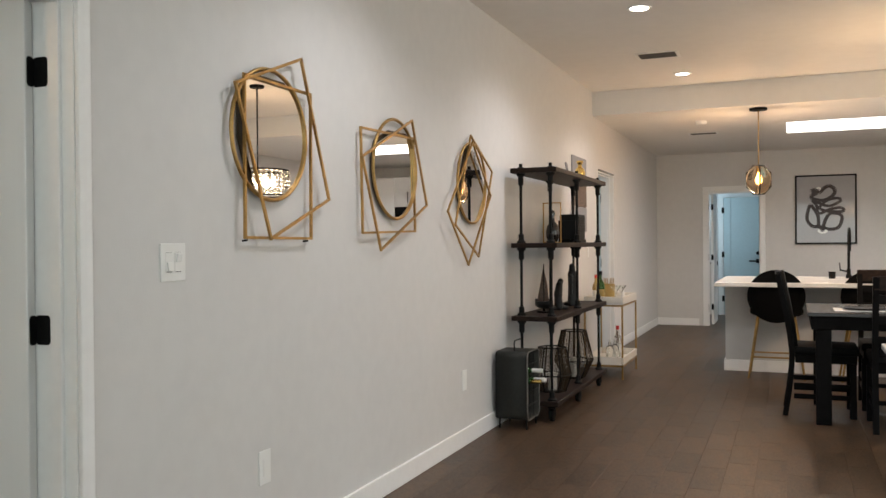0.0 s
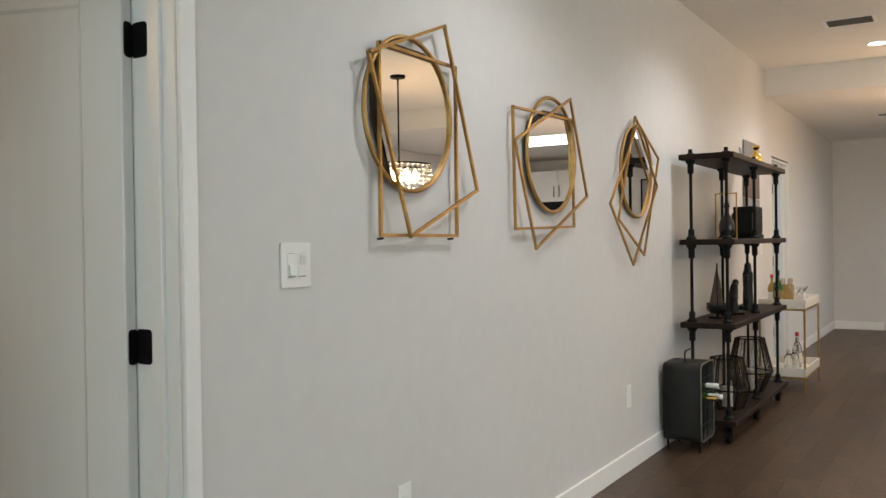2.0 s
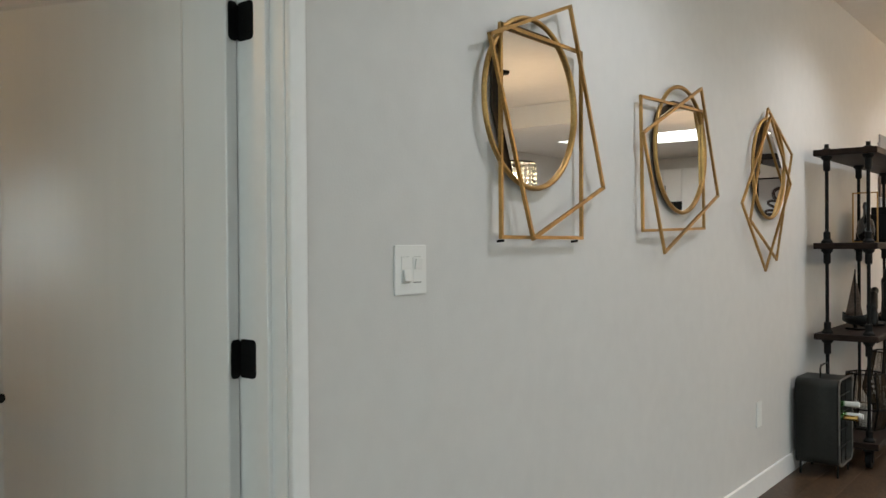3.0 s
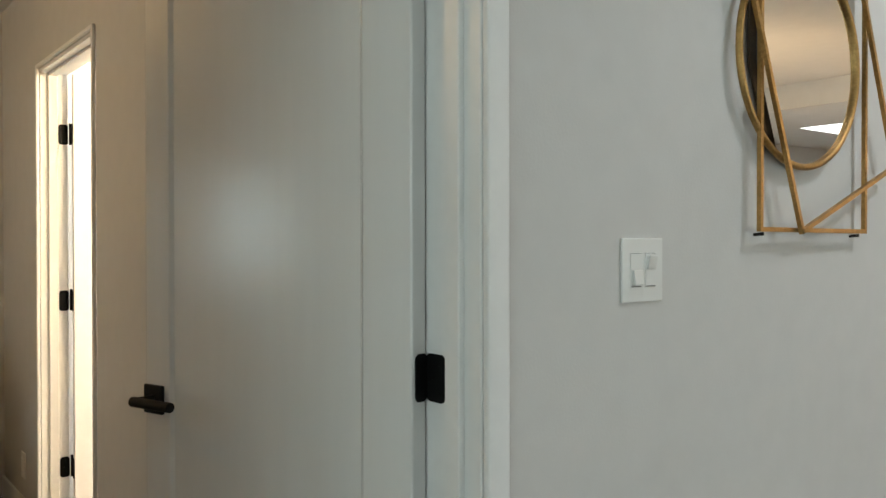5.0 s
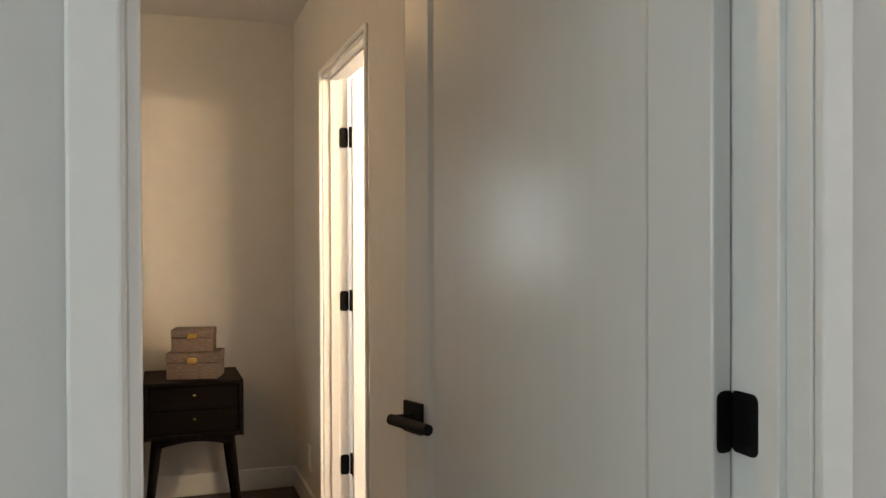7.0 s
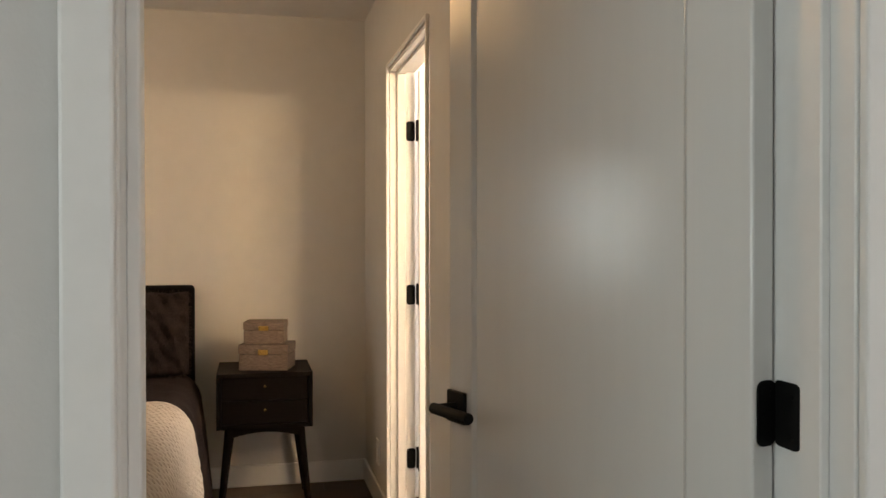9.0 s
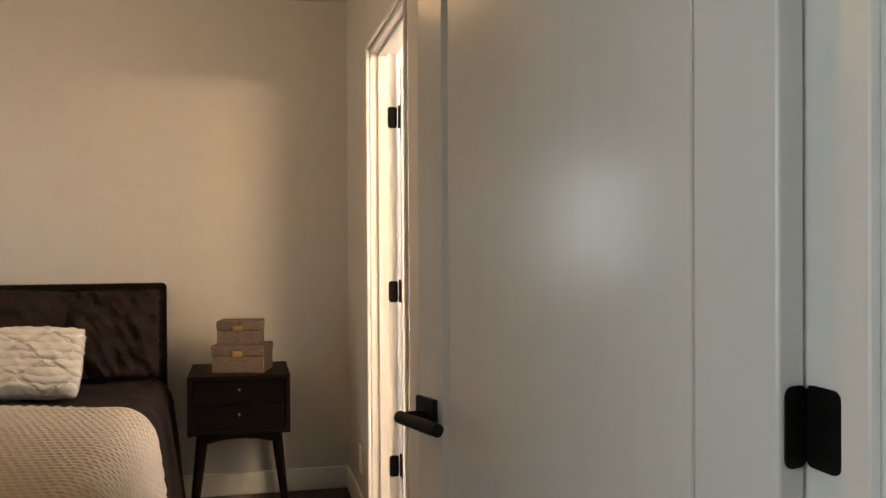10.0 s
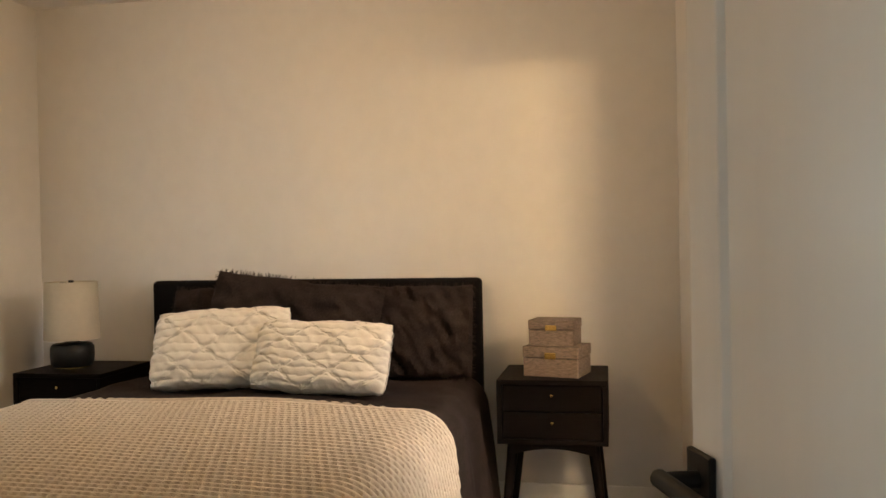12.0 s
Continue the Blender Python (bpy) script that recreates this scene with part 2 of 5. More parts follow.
def ring(bm, centre, r, tube, axis="x", seg=48, sides=8, rz=None):
    """A round hoop about an axis; rz: its other radius."""
    rz = rz or r
    vs = []
    for i in range(seg):
        a = i * math.tau / seg
        row = []
        for j in range(sides):
            b = j * math.tau / sides
            k = tube * math.cos(b)
            u, v, w = (r + k) * math.cos(a), (rz + k) * math.sin(a), tube * math.sin(b)
            p = {"x": (w, u, v), "y": (u, w, v), "z": (u, v, w)}[axis]
            row.append(bm.verts.new(Vector(centre) + Vector(p)))
        vs.append(row)
    for i in range(seg):
        for j in range(sides):
            i2, j2 = (i + 1) % seg, (j + 1) % sides
            bm.faces.new((vs[i][j], vs[i2][j], vs[i2][j2], vs[i][j2]))
    return bm


def bar_loop(bm, pts, r, square=True):
    """A closed frame of bars through the points, with mitre blobs at the corners."""
    for a, b in zip(pts, pts[1:] + pts[:1]):
        a, b = Vector(a), Vector(b)
        e = (b - a).normalized() * r * 0.7
        rod(bm, a - e, b + e, r, 8, square=square)
    return bm


def thing(name, m=None, label="", category="", group=""):
    ob = new(name)
    ob.empty_display_size = 0.05
    if m is not None:
        ob.matrix_world = m
    return tagged(ob, label, category, group)


def part(name, bm, material, parent=None, label="", smooth=False, loc=None):
    bmesh.ops.recalc_face_normals(bm, faces=bm.faces)
    me = bpy.data.meshes.new(name)
    bm.to_mesh(me)
    bm.free()
    me.materials.append(material)
    if smooth:
        me.shade_smooth()
        me.set_sharp_from_angle(angle=radians(40))
    ob = new(name, me)
    if parent is not None:
        ob.parent = parent
    if loc is not None:
        ob.matrix_basis = loc
    if label:
        ob["label"] = label
    return ob


def solid(name, bm, material, label="", category="", kind="", group="", smooth=False):
    return tagged(part(name, bm, material, None, "", smooth), label, category, group, kind)


# ---- large structure ----
HZ, KZ, BZ = 2.89, 2.64, 2.47     # ceilings: hall, kitchen, bedroom
X1, Y0, Y1 = 5.4, -2.5, 13.5
D0, D1, DH = 1.016, 1.836, 2.05   # bedroom doorway in the mirror wall
B0, B1, BDH = -2.868, -2.01, 2.055  # bath doorway
BY, BX, BL = 1.75, -3.68, -1.45   # bedroom walls


def structure(name, bm, material, label, category):
    return solid(name, bm, material, label, category, "structure")


w = bx(-0.165, 0, Y0, D0 - 0.036, 0, HZ + 0.1)
box(w, -0.165, 0, D0 - 0.036, D1 + 0.036, DH + 0.002, HZ + 0.1)
box(w, -0.165, 0, D1 + 0.036, 9.16, 0, HZ + 0.1)
box(w, -0.165, 0, 9.16, 10.06, 2.10, HZ + 0.1)
box(w, -0.165, 0, 10.06, Y1 + 0.12, 0, HZ + 0.1)
structure("wall_west", w, PAINT, "long pale grey painted hall wall", "wall")
w = bx(0, 0.70, Y1, Y1 + 0.12, 0, HZ)
box(w, 0.70, 1.58, Y1, Y1 + 0.12, 2.05, HZ)
box(w, 1.58, X1, Y1, Y1 + 0.12, 0, HZ)
structure("wall_north", w, PAINT, "pale grey painted kitchen end wall", "wall")
w = bx(X1, X1 + 0.12, Y0, 2.7, 0, HZ + 0.1)
box(w, X1, X1 + 0.12, 5.3, Y1 + 0.12, 0, HZ + 0.1)
box(w, X1, X1 + 0.12, 2.7, 5.3, 2.4, HZ + 0.1)
box(w, X1, X1 + 0.12, 2.7, 5.3, 0, 0.2)
structure("wall_east", w, PAINT, "pale grey painted wall opposite the mirrors", "wall")
w = bx(-0.165, 1.0, Y0 - 0.12, Y0, 0, HZ + 0.1)
box(w, 4.2, X1 + 0.12, Y0 - 0.12, Y0, 0, HZ + 0.1)
box(w, 1.0, 4.2, Y0 - 0.12, Y0, 2.55, HZ + 0.1)
box(w, 1.0, 4.2, Y0 - 0.12, Y0, 0, 0.45)
structure("wall_south", w, PAINT, "pale grey painted entry wall with assumed window opening", "wall")
structure("ceiling_hall", bx(-0.165, X1 + 0.12, Y0 - 0.12, 8.9, HZ, HZ + 0.1), CEIL, "flat white painted hall ceiling", "ceiling")
w = bx(-0.165, X1, 8.9, 10.35, KZ, HZ + 0.1)
box(w, -0.165, X1, 11.4, Y1, KZ, HZ + 0.1)
box(w, -0.165, 1.9, 10.35, 11.4, KZ, HZ + 0.1)
box(w, 4.35, X1, 10.35, 11.4, KZ, HZ + 0.1)
structure("ceiling_kitchen", w, CEIL, "lower white kitchen ceiling with skylight opening", "ceiling")
# bedroom shell
w = bx(BX - 0.12, BX, BL - 0.12, BY + 0.12, 0, BZ)
structure("wall_bedroom_west", w, PAINT, "pale painted bedroom wall behind the bed", "wall")
w = bx(BX, B0 - 0.02, BY, BY + 0.12, 0, BZ)
box(w, B0 - 0.02, B1 + 0.02, BY, BY + 0.12, BDH, BZ)
box(w, B1 + 0.02, -0.165, BY + 0.1, BY + 0.22, 0, BZ)
box(w, B1 + 0.02, -1.0, BY, BY + 0.1, 0, BZ)
structure("wall_bedroom_north", w, PAINT, "pale painted bedroom wall with bathroom doorway", "wall")
w = bx(BX, -2.44, BL - 0.12, BL, 0, BZ)
box(w, -2.05, -0.165, BL - 0.12, BL, 0, BZ)
box(w, -2.44, -2.05, BL - 0.12, BL, 0, 1.05)
box(w, -2.44, -2.05, BL - 0.12, BL, 1.73, BZ)
structure("wall_bedroom_south", w, PAINT, "pale painted bedroom wall with narrow window", "wall")
structure("ceiling_bedroom", bx(BX - 0.12, -0.165, BL - 0.12, BY + 0.22, BZ, BZ + 0.1), CEIL, "flat white bedroom ceiling", "ceiling")
# bathroom shell
w = bx(-3.4, -3.3, BY + 0.12, 4.2, 0, 2.5)
box(w, -1.0, -0.9, BY + 0.22, 4.2, 0, 2.5)
box(w, -3.4, -0.9, 4.2, 4.3, 0, 2.5)
structure("wall_bathroom", w, TRIM, "white bathroom walls", "wall")
structure("ceiling_bathroom", bx(-3.4, -0.9, BY + 0.12, 4.3, 2.5, 2.6), CEIL, "white bathroom ceiling", "ceiling")
# rooms behind the kitchen doors
w = bx(-0.2, 2.4, 15.6, 15.7, 0, 2.6)
box(w, -0.2, 0.0, Y1 + 0.12, 15.6, 0, 2.6)
box(w, 2.3, 2.4, Y1 + 0.12, 15.6, 0, 2.6)
structure("wall_back_hall", w, PAINT, "painted walls of the back hall", "wall")
structure("ceiling_back_hall", bx(-0.2, 2.4, Y1 + 0.12, 15.7, 2.6, 2.7), CEIL, "white back hall ceiling", "ceiling")
w = bx(-2.2, -2.1, 8.5, 11.2, 0, 2.6)
box(w, -2.2, -0.165, 8.4, 8.5, 0, 2.6)
box(w, -2.2, -0.165, 11.2, 11.3, 0, 2.6)
structure("wall_side_room", w, PAINT, "painted walls of the side room", "wall")
structure("ceiling_side_room", bx(-2.2, -0.165, 8.4, 11.3, 2.6, 2.7), CEIL, "white side room ceiling", "ceiling")


def stretches(name, rows, z0, z1, material, label):
    bm = bmesh.new()
    for x0, x1, y0, y1 in rows:
        box(bm, x0, x1, y0, y1, z0, z1, 0.004)
    return structure(name, bm, material, label, "baseboard")


stretches("baseboard_hall", [(0, 0.014, Y0, 0.970), (0, 0.014, 1.902, 9.16), (0, 0.014, 10.06, Y1), (0.014, 0.63, Y1 - 0.014, Y1), (1.65, X1, Y1 - 0.014, Y1), (X1 - 0.014, X1, Y0, Y1)], 0.0, 0.112, TRIM, "white painted hall baseboard")
stretches("baseboard_bedroom", [(BX, BX + 0.014, BL, BY), (BX + 0.014, B0 - 0.016, BY - 0.014, BY), (B1 + 0.016, -1.0, BY - 0.014, BY), (BX, -0.165, BL, BL + 0.014)], 0.0, 0.112, TRIM, "white painted bedroom baseboard")


def casing(name, axis, at, side, a, b, top, wide, thick, label):
    """A flat door surround with eased edges; axis: the axis the wall runs along."""
    bm = bmesh.new()
    lo, hi = sorted((at, at + side * thick))
    for u0, u1, z0, z1 in ((a - wide, a, 0, top + wide), (b, b + wide, 0, top + wide), (a, b, top, top + wide)):
        if axis == "y":
            box(bm, lo, hi, u0, u1, z0, z1, 0.004, seg=2)
        else:
            box(bm, u0, u1, lo, hi, z0, z1, 0.004, seg=2)
    return structure(name, bm, TRIM, label, "door casing")


casing("trim_bedroom_door_hall_side", "y", 0, 1, 1.020, D1 + 0.012, DH, 0.050, 0.016, "white painted casing round the bedroom doorway")
casing("trim_bedroom_door_inside", "y", -0.165, -1, 1.016, D1 + 0.032, DH, 0.053, 0.014, "white painted casing inside the bedroom")
casing("trim_bath_door", "x", BY, -1, B0, B1, BDH, 0.014, 0.014, "white painted casing round the bathroom doorway")
casing("trim_far_door", "x", Y1, -1, 0.77, 1.51, 2.05, 0.08, 0.016, "white painted casing round the far doorway")


def jamb(name, axis, c0, c1, a, b, top, s0, s1, label):
    """Lining boards of a doorway with a door stop between s0 and s1 across the wall."""
    bm = bmesh.new()
    t, st = 0.018, 0.012

    def put(u0, u1, v0, v1, z0, z1):
        if axis == "y":
            box(bm, v0, v1, u0, u1, z0, z1, 0.002)
        else:
            box(bm, u0, u1, v0, v1, z0, z1, 0.002)
    put(a - 0.02, a - 0.002, c0, c1, 0, top)
    put(b + 0.002, b + 0.02, c0, c1, 0, top)
    put(a - 0.002, b + 0.002, c0, c1, top - 0.016, top - 0.001)
    put(a - 0.002, a + st, s0, s1, 0, top - 0.016)
    put(b - st, b + 0.002, s0, s1, 0, top - 0.016)
    put(a + st, b - st, s0, s1, top - 0.016 - st, top - 0.016)
    return structure(name, bm, TRIM, label, "door jamb")


def bell(u, p):
    return max(0.0, 1 - abs(u) ** p)


jamb("jamb_bedroom_door", "y", -0.178, -0.002, 1.024, D1 + 0.008, DH, -0.088, -0.046, "white painted lining of the bedroom doorway")
jamb("jamb_bath_door", "x", BY + 0.002, BY + 0.118, B0, B1, BDH, BY + 0.035, BY + 0.072, "white painted lining of the bathroom doorway")
jamb("jamb_far_door", "x", Y1 + 0.002, Y1 + 0.118, 0.77, 1.51, 2.05, Y1 + 0.03, Y1 + 0.07, "white painted lining of the far doorway")
jamb("jamb_side_door", "y", -0.163, -0.002, 9.18, 10.04, 2.08, -0.09, -0.05, "white painted lining of the side doorway")


# ---- doors ----
def rounded_plate(w, h, t, r=0.012, seg=5):
    """An upright plate in the local x-z plane with round corners, t thick towards +y."""
    bm = bmesh.new()
    pts = []
    for cx, cz, a0 in ((w / 2 - r, h / 2 - r, 0), (-w / 2 + r, h / 2 - r, 90), (-w / 2 + r, -h / 2 + r, 180), (w / 2 - r, -h / 2 + r, 270)):
        for i in range(seg + 1):
            a = radians(a0 + 90 * i / seg)
            pts.append((cx + r * math.cos(a), cz + r * math.sin(a)))
    f = bm.faces.new([bm.verts.new((x, 0, z)) for x, z in pts])
    out = bmesh.ops.extrude_face_region(bm, geom=[f])
    bmesh.ops.translate(bm, vec=(0, t, 0), verts=[v for v in out["geom"] if isinstance(v, bmesh.types.BMVert)])
    return bm


def panel_door(name, m, width, height, thick, material, label, stile=0.115, lever=None, rail=0.12, mid=(), lock=None):
    """A shaker door; local x runs from the hinge to the lock edge, +y is the near face, z = 0 its foot."""
    d = thing(name, m, label, "door")
    lock = lock or stile
    frame_bm = bmesh.new()
    zs = [0.0] + [v for z in mid for v in (z - 0.06, z + 0.06)] + [height]
    box(frame_bm, 0, stile, -thick, 0, 0, height, 0.004, seg=2)
    box(frame_bm, width - lock, width, -thick, 0, 0, height, 0.004, seg=2)
    box(frame_bm, stile, width - lock, -thick, 0, 0, rail * 1.6, 0.0)
    box(frame_bm, stile, width - lock, -thick, 0, height - rail, height, 0.0)
    for z in mid:
        box(frame_bm, stile, width - lock, -thick, 0, z - 0.06, z + 0.06)
    part("door_frame", frame_bm, material, d)
    edges = [rail * 1.6] + [v for z in mid for v in (z - 0.06, z + 0.06)] + [height - rail]
    for z0, z1 in zip(edges[::2], edges[1::2]):
        part("panel", bx(stile - 0.004, width - lock + 0.004, -thick + 0.009, -0.006, z0 - 0.004, z1 + 0.004), material, d)
        bead = bmesh.new()

        def wedge(p, q, r, p2, q2, r2):
            a, c = [bead.verts.new(k) for k in (p, q, r)], [bead.verts.new(k) for k in (p2, q2, r2)]
            bead.faces.new(a)
            bead.faces.new(c[::-1])
            for k in range(3):
                bead.faces.new((a[k], a[(k + 1) % 3], c[(k + 1) % 3], c[k]))
        for x, s in ((stile, 1), (width - lock, -1)):
            wedge((x, -0.0006, z0), (x + s * 0.009, -0.0063, z0), (x, -0.0063, z0), (x, -0.0006, z1), (x + s * 0.009, -0.0063, z1), (x, -0.0063, z1))
        for z, s in ((z0, 1), (z1, -1)):
            wedge((stile, -0.0006, z), (stile, -0.0063, z + s * 0.009), (stile, -0.0063, z), (width - lock, -0.0006, z), (width - lock, -0.0063, z + s * 0.009), (width - lock, -0.0063, z))
        part("panel_bead", bead, material, d)
    if lever:
        lx, lz = lever
        part("rosette", bx(lx - 0.033, lx + 0.033, 0, 0.009, lz - 0.033, lz + 0.033, 0.002), BLACK, d, "black square lever rosette")
        lv = rod(bmesh.new(), (lx, 0.009, lz), (lx, 0.055, lz), 0.011, 16)
        rod(lv, (lx + 0.014, 0.052, lz), (lx - 0.118, 0.052, lz), 0.0115, 16)
        part("lever", lv, BLACK, d, "black round lever handle", True)
        part("back_rosette", bx(lx - 0.033, lx + 0.033, -thick - 0.009, -thick, lz - 0.033, lz + 0.033, 0.002), BLACK, d, "black square lever rosette")
    return d


def hinge_plate(parent, name, w, h, m):
    bm = rounded_plate(w, h, 0.0025)
    for sx, sz in ((-0.2, 0.3), (0.15, 0.0), (-0.2, -0.3)):
        rod(bm, (sx * w, 0.0024, sz * h), (sx * w, 0.0036, sz * h), 0.004, 8)
    return part(name, bm, BLACK, parent, "black rounded hinge plate", loc=m)


HY, HA = (-0.144, 1.801), 198.6
door = panel_door("door_bedroom", pose(HY[0], HY[1], 0.012, 0, 0, HA), 0.770, 2.02, 0.044, DOORP, "open white shaker door with black lever and hinges", 0.118, (0.734, 0.925), lock=0.088)
for hz in (0.275, 1.035, 1.81):
    hinge_plate(door, "hinge", 0.036, 0.089, pose(-0.0005, -0.0262, hz, 0, 0, 90))
    kn = bmesh.new()
    for i in range(5):
        z = hz - 0.0445 + i * 0.0178
        rod(kn, (-0.008, -0.050, z + 0.0006), (-0.008, -0.050, z + 0.0172), 0.0062, 12)
    rod(kn, (-0.008, -0.050, hz + 0.0445), (-0.008, -0.050, hz + 0.051), 0.0045, 10)
    part("knuckle", kn, BLACK, door, "black hinge knuckle", True)
jp = thing("hinge_leaf_set", pose(0, D1 + 0.010, 0), "black hinge plates screwed to the bedroom door jamb", "hinge")
for hz in (0.287, 1.047, 1.822):
    hinge_plate(jp, "hinge_plate", 0.056, 0.089, pose(-0.131, 0.0, hz, 0, 0, 180))

# bathroom door, swung into the bathroom
bath_door = panel_door("door_bathroom", pose(B0 + 0.032, BY + 0.125, 0.012, 0, 0, 84), 0.80, 2.025, 0.036, TRIM, "open white bathroom door with black hinges", 0.11)
for hz in (0.296, 1.031, 1.763):
    hinge_plate(bath_door, "hinge", 0.034, 0.089, pose(-0.0005, -0.018, hz, 0, 0, 90))
jp = thing("hinge_leaf_set", pose(B0, BY, 0), "black hinge plates on the bathroom door jamb", "hinge")
for hz in (0.308, 1.043, 1.775):
    hinge_plate(jp, "hinge_plate", 0.040, 0.089, pose(0.0005, 0.097, hz, 0, 0, -90))
    kn = rod(bmesh.new(), (0.006, 0.125, hz - 0.044), (0.006, 0.125, hz + 0.05), 0.006, 10)
    part("knuckle", kn, BLACK, jp, "black hinge knuckle", True)
# far doors
far_door = panel_door("door_far_inner", pose(0.80, Y1 + 0.13, 0.012, 0, 0, 90), 0.72, 2.02, 0.036, TRIM, "open white inner door by the kitchen", 0.11, (0.655, 0.93))
for hz in (0.27, 1.035, 1.81):
    hinge_plate(far_door, "hinge", 0.034, 0.089, pose(-0.0005, -0.018, hz, 0, 0, 90))
jp = thing("hinge_leaf_set", pose(0.77, Y1, 0), "black hinge plates on the far door jamb", "hinge")
for hz in (0.282, 1.047, 1.822):
    hinge_plate(jp, "hinge_plate", 0.040, 0.10, pose(0.0005, 0.03, hz, 0, 0, -90))
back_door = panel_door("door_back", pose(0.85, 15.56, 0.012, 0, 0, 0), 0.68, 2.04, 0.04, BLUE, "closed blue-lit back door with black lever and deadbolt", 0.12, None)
part("rosette", bx(0.53, 0.60, -0.05, -0.04, 0.90, 0.97, 0.003), BLACK, back_door, "black square rosette")
part("lever", rod(rod(bmesh.new(), (0.565, -0.04, 0.935), (0.565, -0.095, 0.935), 0.011), (0.58, -0.092, 0.935), (0.42, -0.092, 0.935), 0.011), BLACK, back_door, "black lever handle", True)
part("deadbolt", rod(bmesh.new(), (0.565, -0.04, 1.07), (0.565, -0.06, 1.07), 0.032, 20), BLACK, back_door, "black round deadbolt", True)
for hz in (0.28, 1.05, 1.82):
    part("hinge", bx(-0.03, 0.012, -0.046, -0.040, hz - 0.05, hz + 0.05, 0.002), BLACK, back_door, "black hinge")
casing("trim_back_door", "x", 15.6, -1, 0.84, 1.54, 2.06, 0.08, 0.016, "white casing round the back door")
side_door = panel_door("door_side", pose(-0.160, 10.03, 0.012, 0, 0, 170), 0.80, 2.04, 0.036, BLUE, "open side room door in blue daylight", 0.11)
for hz in (0.27, 1.035, 1.81):
    hinge_plate(side_door, "hinge", 0.034, 0.10, pose(-0.0005, 0.0 - 0.018, hz, 0, 0, 90))


# ---- bedroom ----
def sheet(bm, rows, cols, f, close=False):
    g = [[bm.verts.new(f(i / (rows - 1), j / (cols - 1))) for j in range(cols)] for i in range(rows)]
    for i in range(rows - 1):
        for j in range(cols - 1):
            bm.faces.new((g[i][j], g[i + 1][j], g[i + 1][j + 1], g[i][j + 1]))
    return g


CY, HALF, TOPZ = 0.050, 0.86, 0.626


def drape(s, lift=0.0, drop=0.46):
    """Across the bed: s from -1 (left hem) to 1 (right hem); gives y and z of a cloth over the mattress."""
    r = 0.13
    flat, arc = HALF - r, r * math.pi / 2
    total = flat + arc + drop
    d, sg = abs(s) * total, 1 if s >= 0 else -1
    if d < flat:
        y, z, ny, nz = d, 0.0, 0, 1
    elif d < flat + arc:
        a = (d - flat) / r
        y, z, ny, nz = flat + r * math.sin(a), -r * (1 - math.cos(a)), math.sin(a), math.cos(a)
    else:
        k = d - flat - arc
        y, z, ny, nz = HALF + 0.10 * k, -r - k, 1, 0.1
    z += 0.014 * (1 - (min(d, flat) / flat) ** 2)
    return CY + sg * (y + ny * lift), TOPZ + z + nz * lift


def duvet_point(u, v):
    x = -3.52 + 2.14 * u
    s = -1 + 2 * v
    y, z = drape(s)
    n = noise.noise(Vector((x * 2.2, y * 2.2, 0.3))) * 0.020 + noise.noise(Vector((x * 7, y * 6, z * 5))) * 0.011
    fold = math.sin(x * 17 + 3 * noise.noise(Vector((x * 2, 5, 0)))) * 0.018 * bell(1 - max(0, abs(s) - 0.6) / 0.4, 2)
    sg = 1 if s > 0 else -1
    fall = max(0.0, (u - 0.94) / 0.06)
    return (x, y + sg * (fold + n * 0.5 if abs(s) > 0.6 else 0), z + n - 0.4 * fall ** 2)


bed = thing("bed", pose(0, 0, 0), "low upholstered bed with black headboard and charcoal bedding", "bed")
part("headboard", box(bmesh.new(), -3.665, -3.58, -0.767, 0.867, 0.12, 1.062, 0.022, seg=3), HEADB, bed, "black upholstered rectangular headboard", True)
part("bed_frame", bx(-3.58, -1.38, -0.75, 0.85, 0.12, 0.30, 0.02), HEADB, bed, "black upholstered bed rail")
part("mattress", bx(-3.575, -1.41, -0.70, 0.83, 0.30, 0.585, 0.06, seg=3), LINEN, bed)
for lx, ly in ((-3.5, -0.65), (-3.5, 0.78), (-1.48, -0.65), (-1.48, 0.78)):
    part("leg", rod(bmesh.new(), (lx, ly, 0.0), (lx, ly, 0.125), 0.022, 10), DWOOD, bed)
bm = bmesh.new()
sheet(bm, 90, 110, duvet_point)
duvet = part("duvet", bm, LINEN, None, "", True)
tagged(duvet, "rumpled charcoal linen duvet over the mattress", "duvet")
duvet.modifiers.new("thickness", "SOLIDIFY").thickness = 0.02


def knit_point(u, v):
    s = (-0.93 + 1.86 * v)
    drop = max(0.0, abs(s) - 0.62)
    edge = -2.61 - 0.02 * math.cos(s * 3) + 1.9 * drop ** 1.5 + 0.003 * math.sin(v * 372)
    x = edge + (-1.345 - edge) * u
    y, z = drape(s, 0.014)
    n = noise.noise(Vector((x * 2.2, y * 2.2, 0.3))) * 0.012
    row, col = (x + 2.9) / 0.032 + 0.12 * noise.noise(Vector((x * 9, y * 9, 2))), v * 2.55 / 0.025
    k = math.floor(row)
    f = row - k
    c = (col + 0.5 * (k % 2)) % 1 - 0.5
    hole = bell(min(1.0, abs(f - 0.8) / 0.19), 2) * bell(min(1.0, abs(c) / 0.42), 2) * min(1.0, u / 0.03)
    h = 0.016 + 0.004 * math.sin(math.pi * f) - 0.011 * hole - 0.004 * bell(min(1.0, abs(f - 0.95) / 0.2), 2)
    roll = max(0.0, 1 - u / 0.02) * 0.006
    side = min(1.0, drop / 0.15)
    sg = 1 if s > 0 else -1
    return (x, y + sg * side * (h + 0.01), z + n + (1 - side) * h + roll)


bm = bmesh.new()
sheet(bm, 330, 520, knit_point)
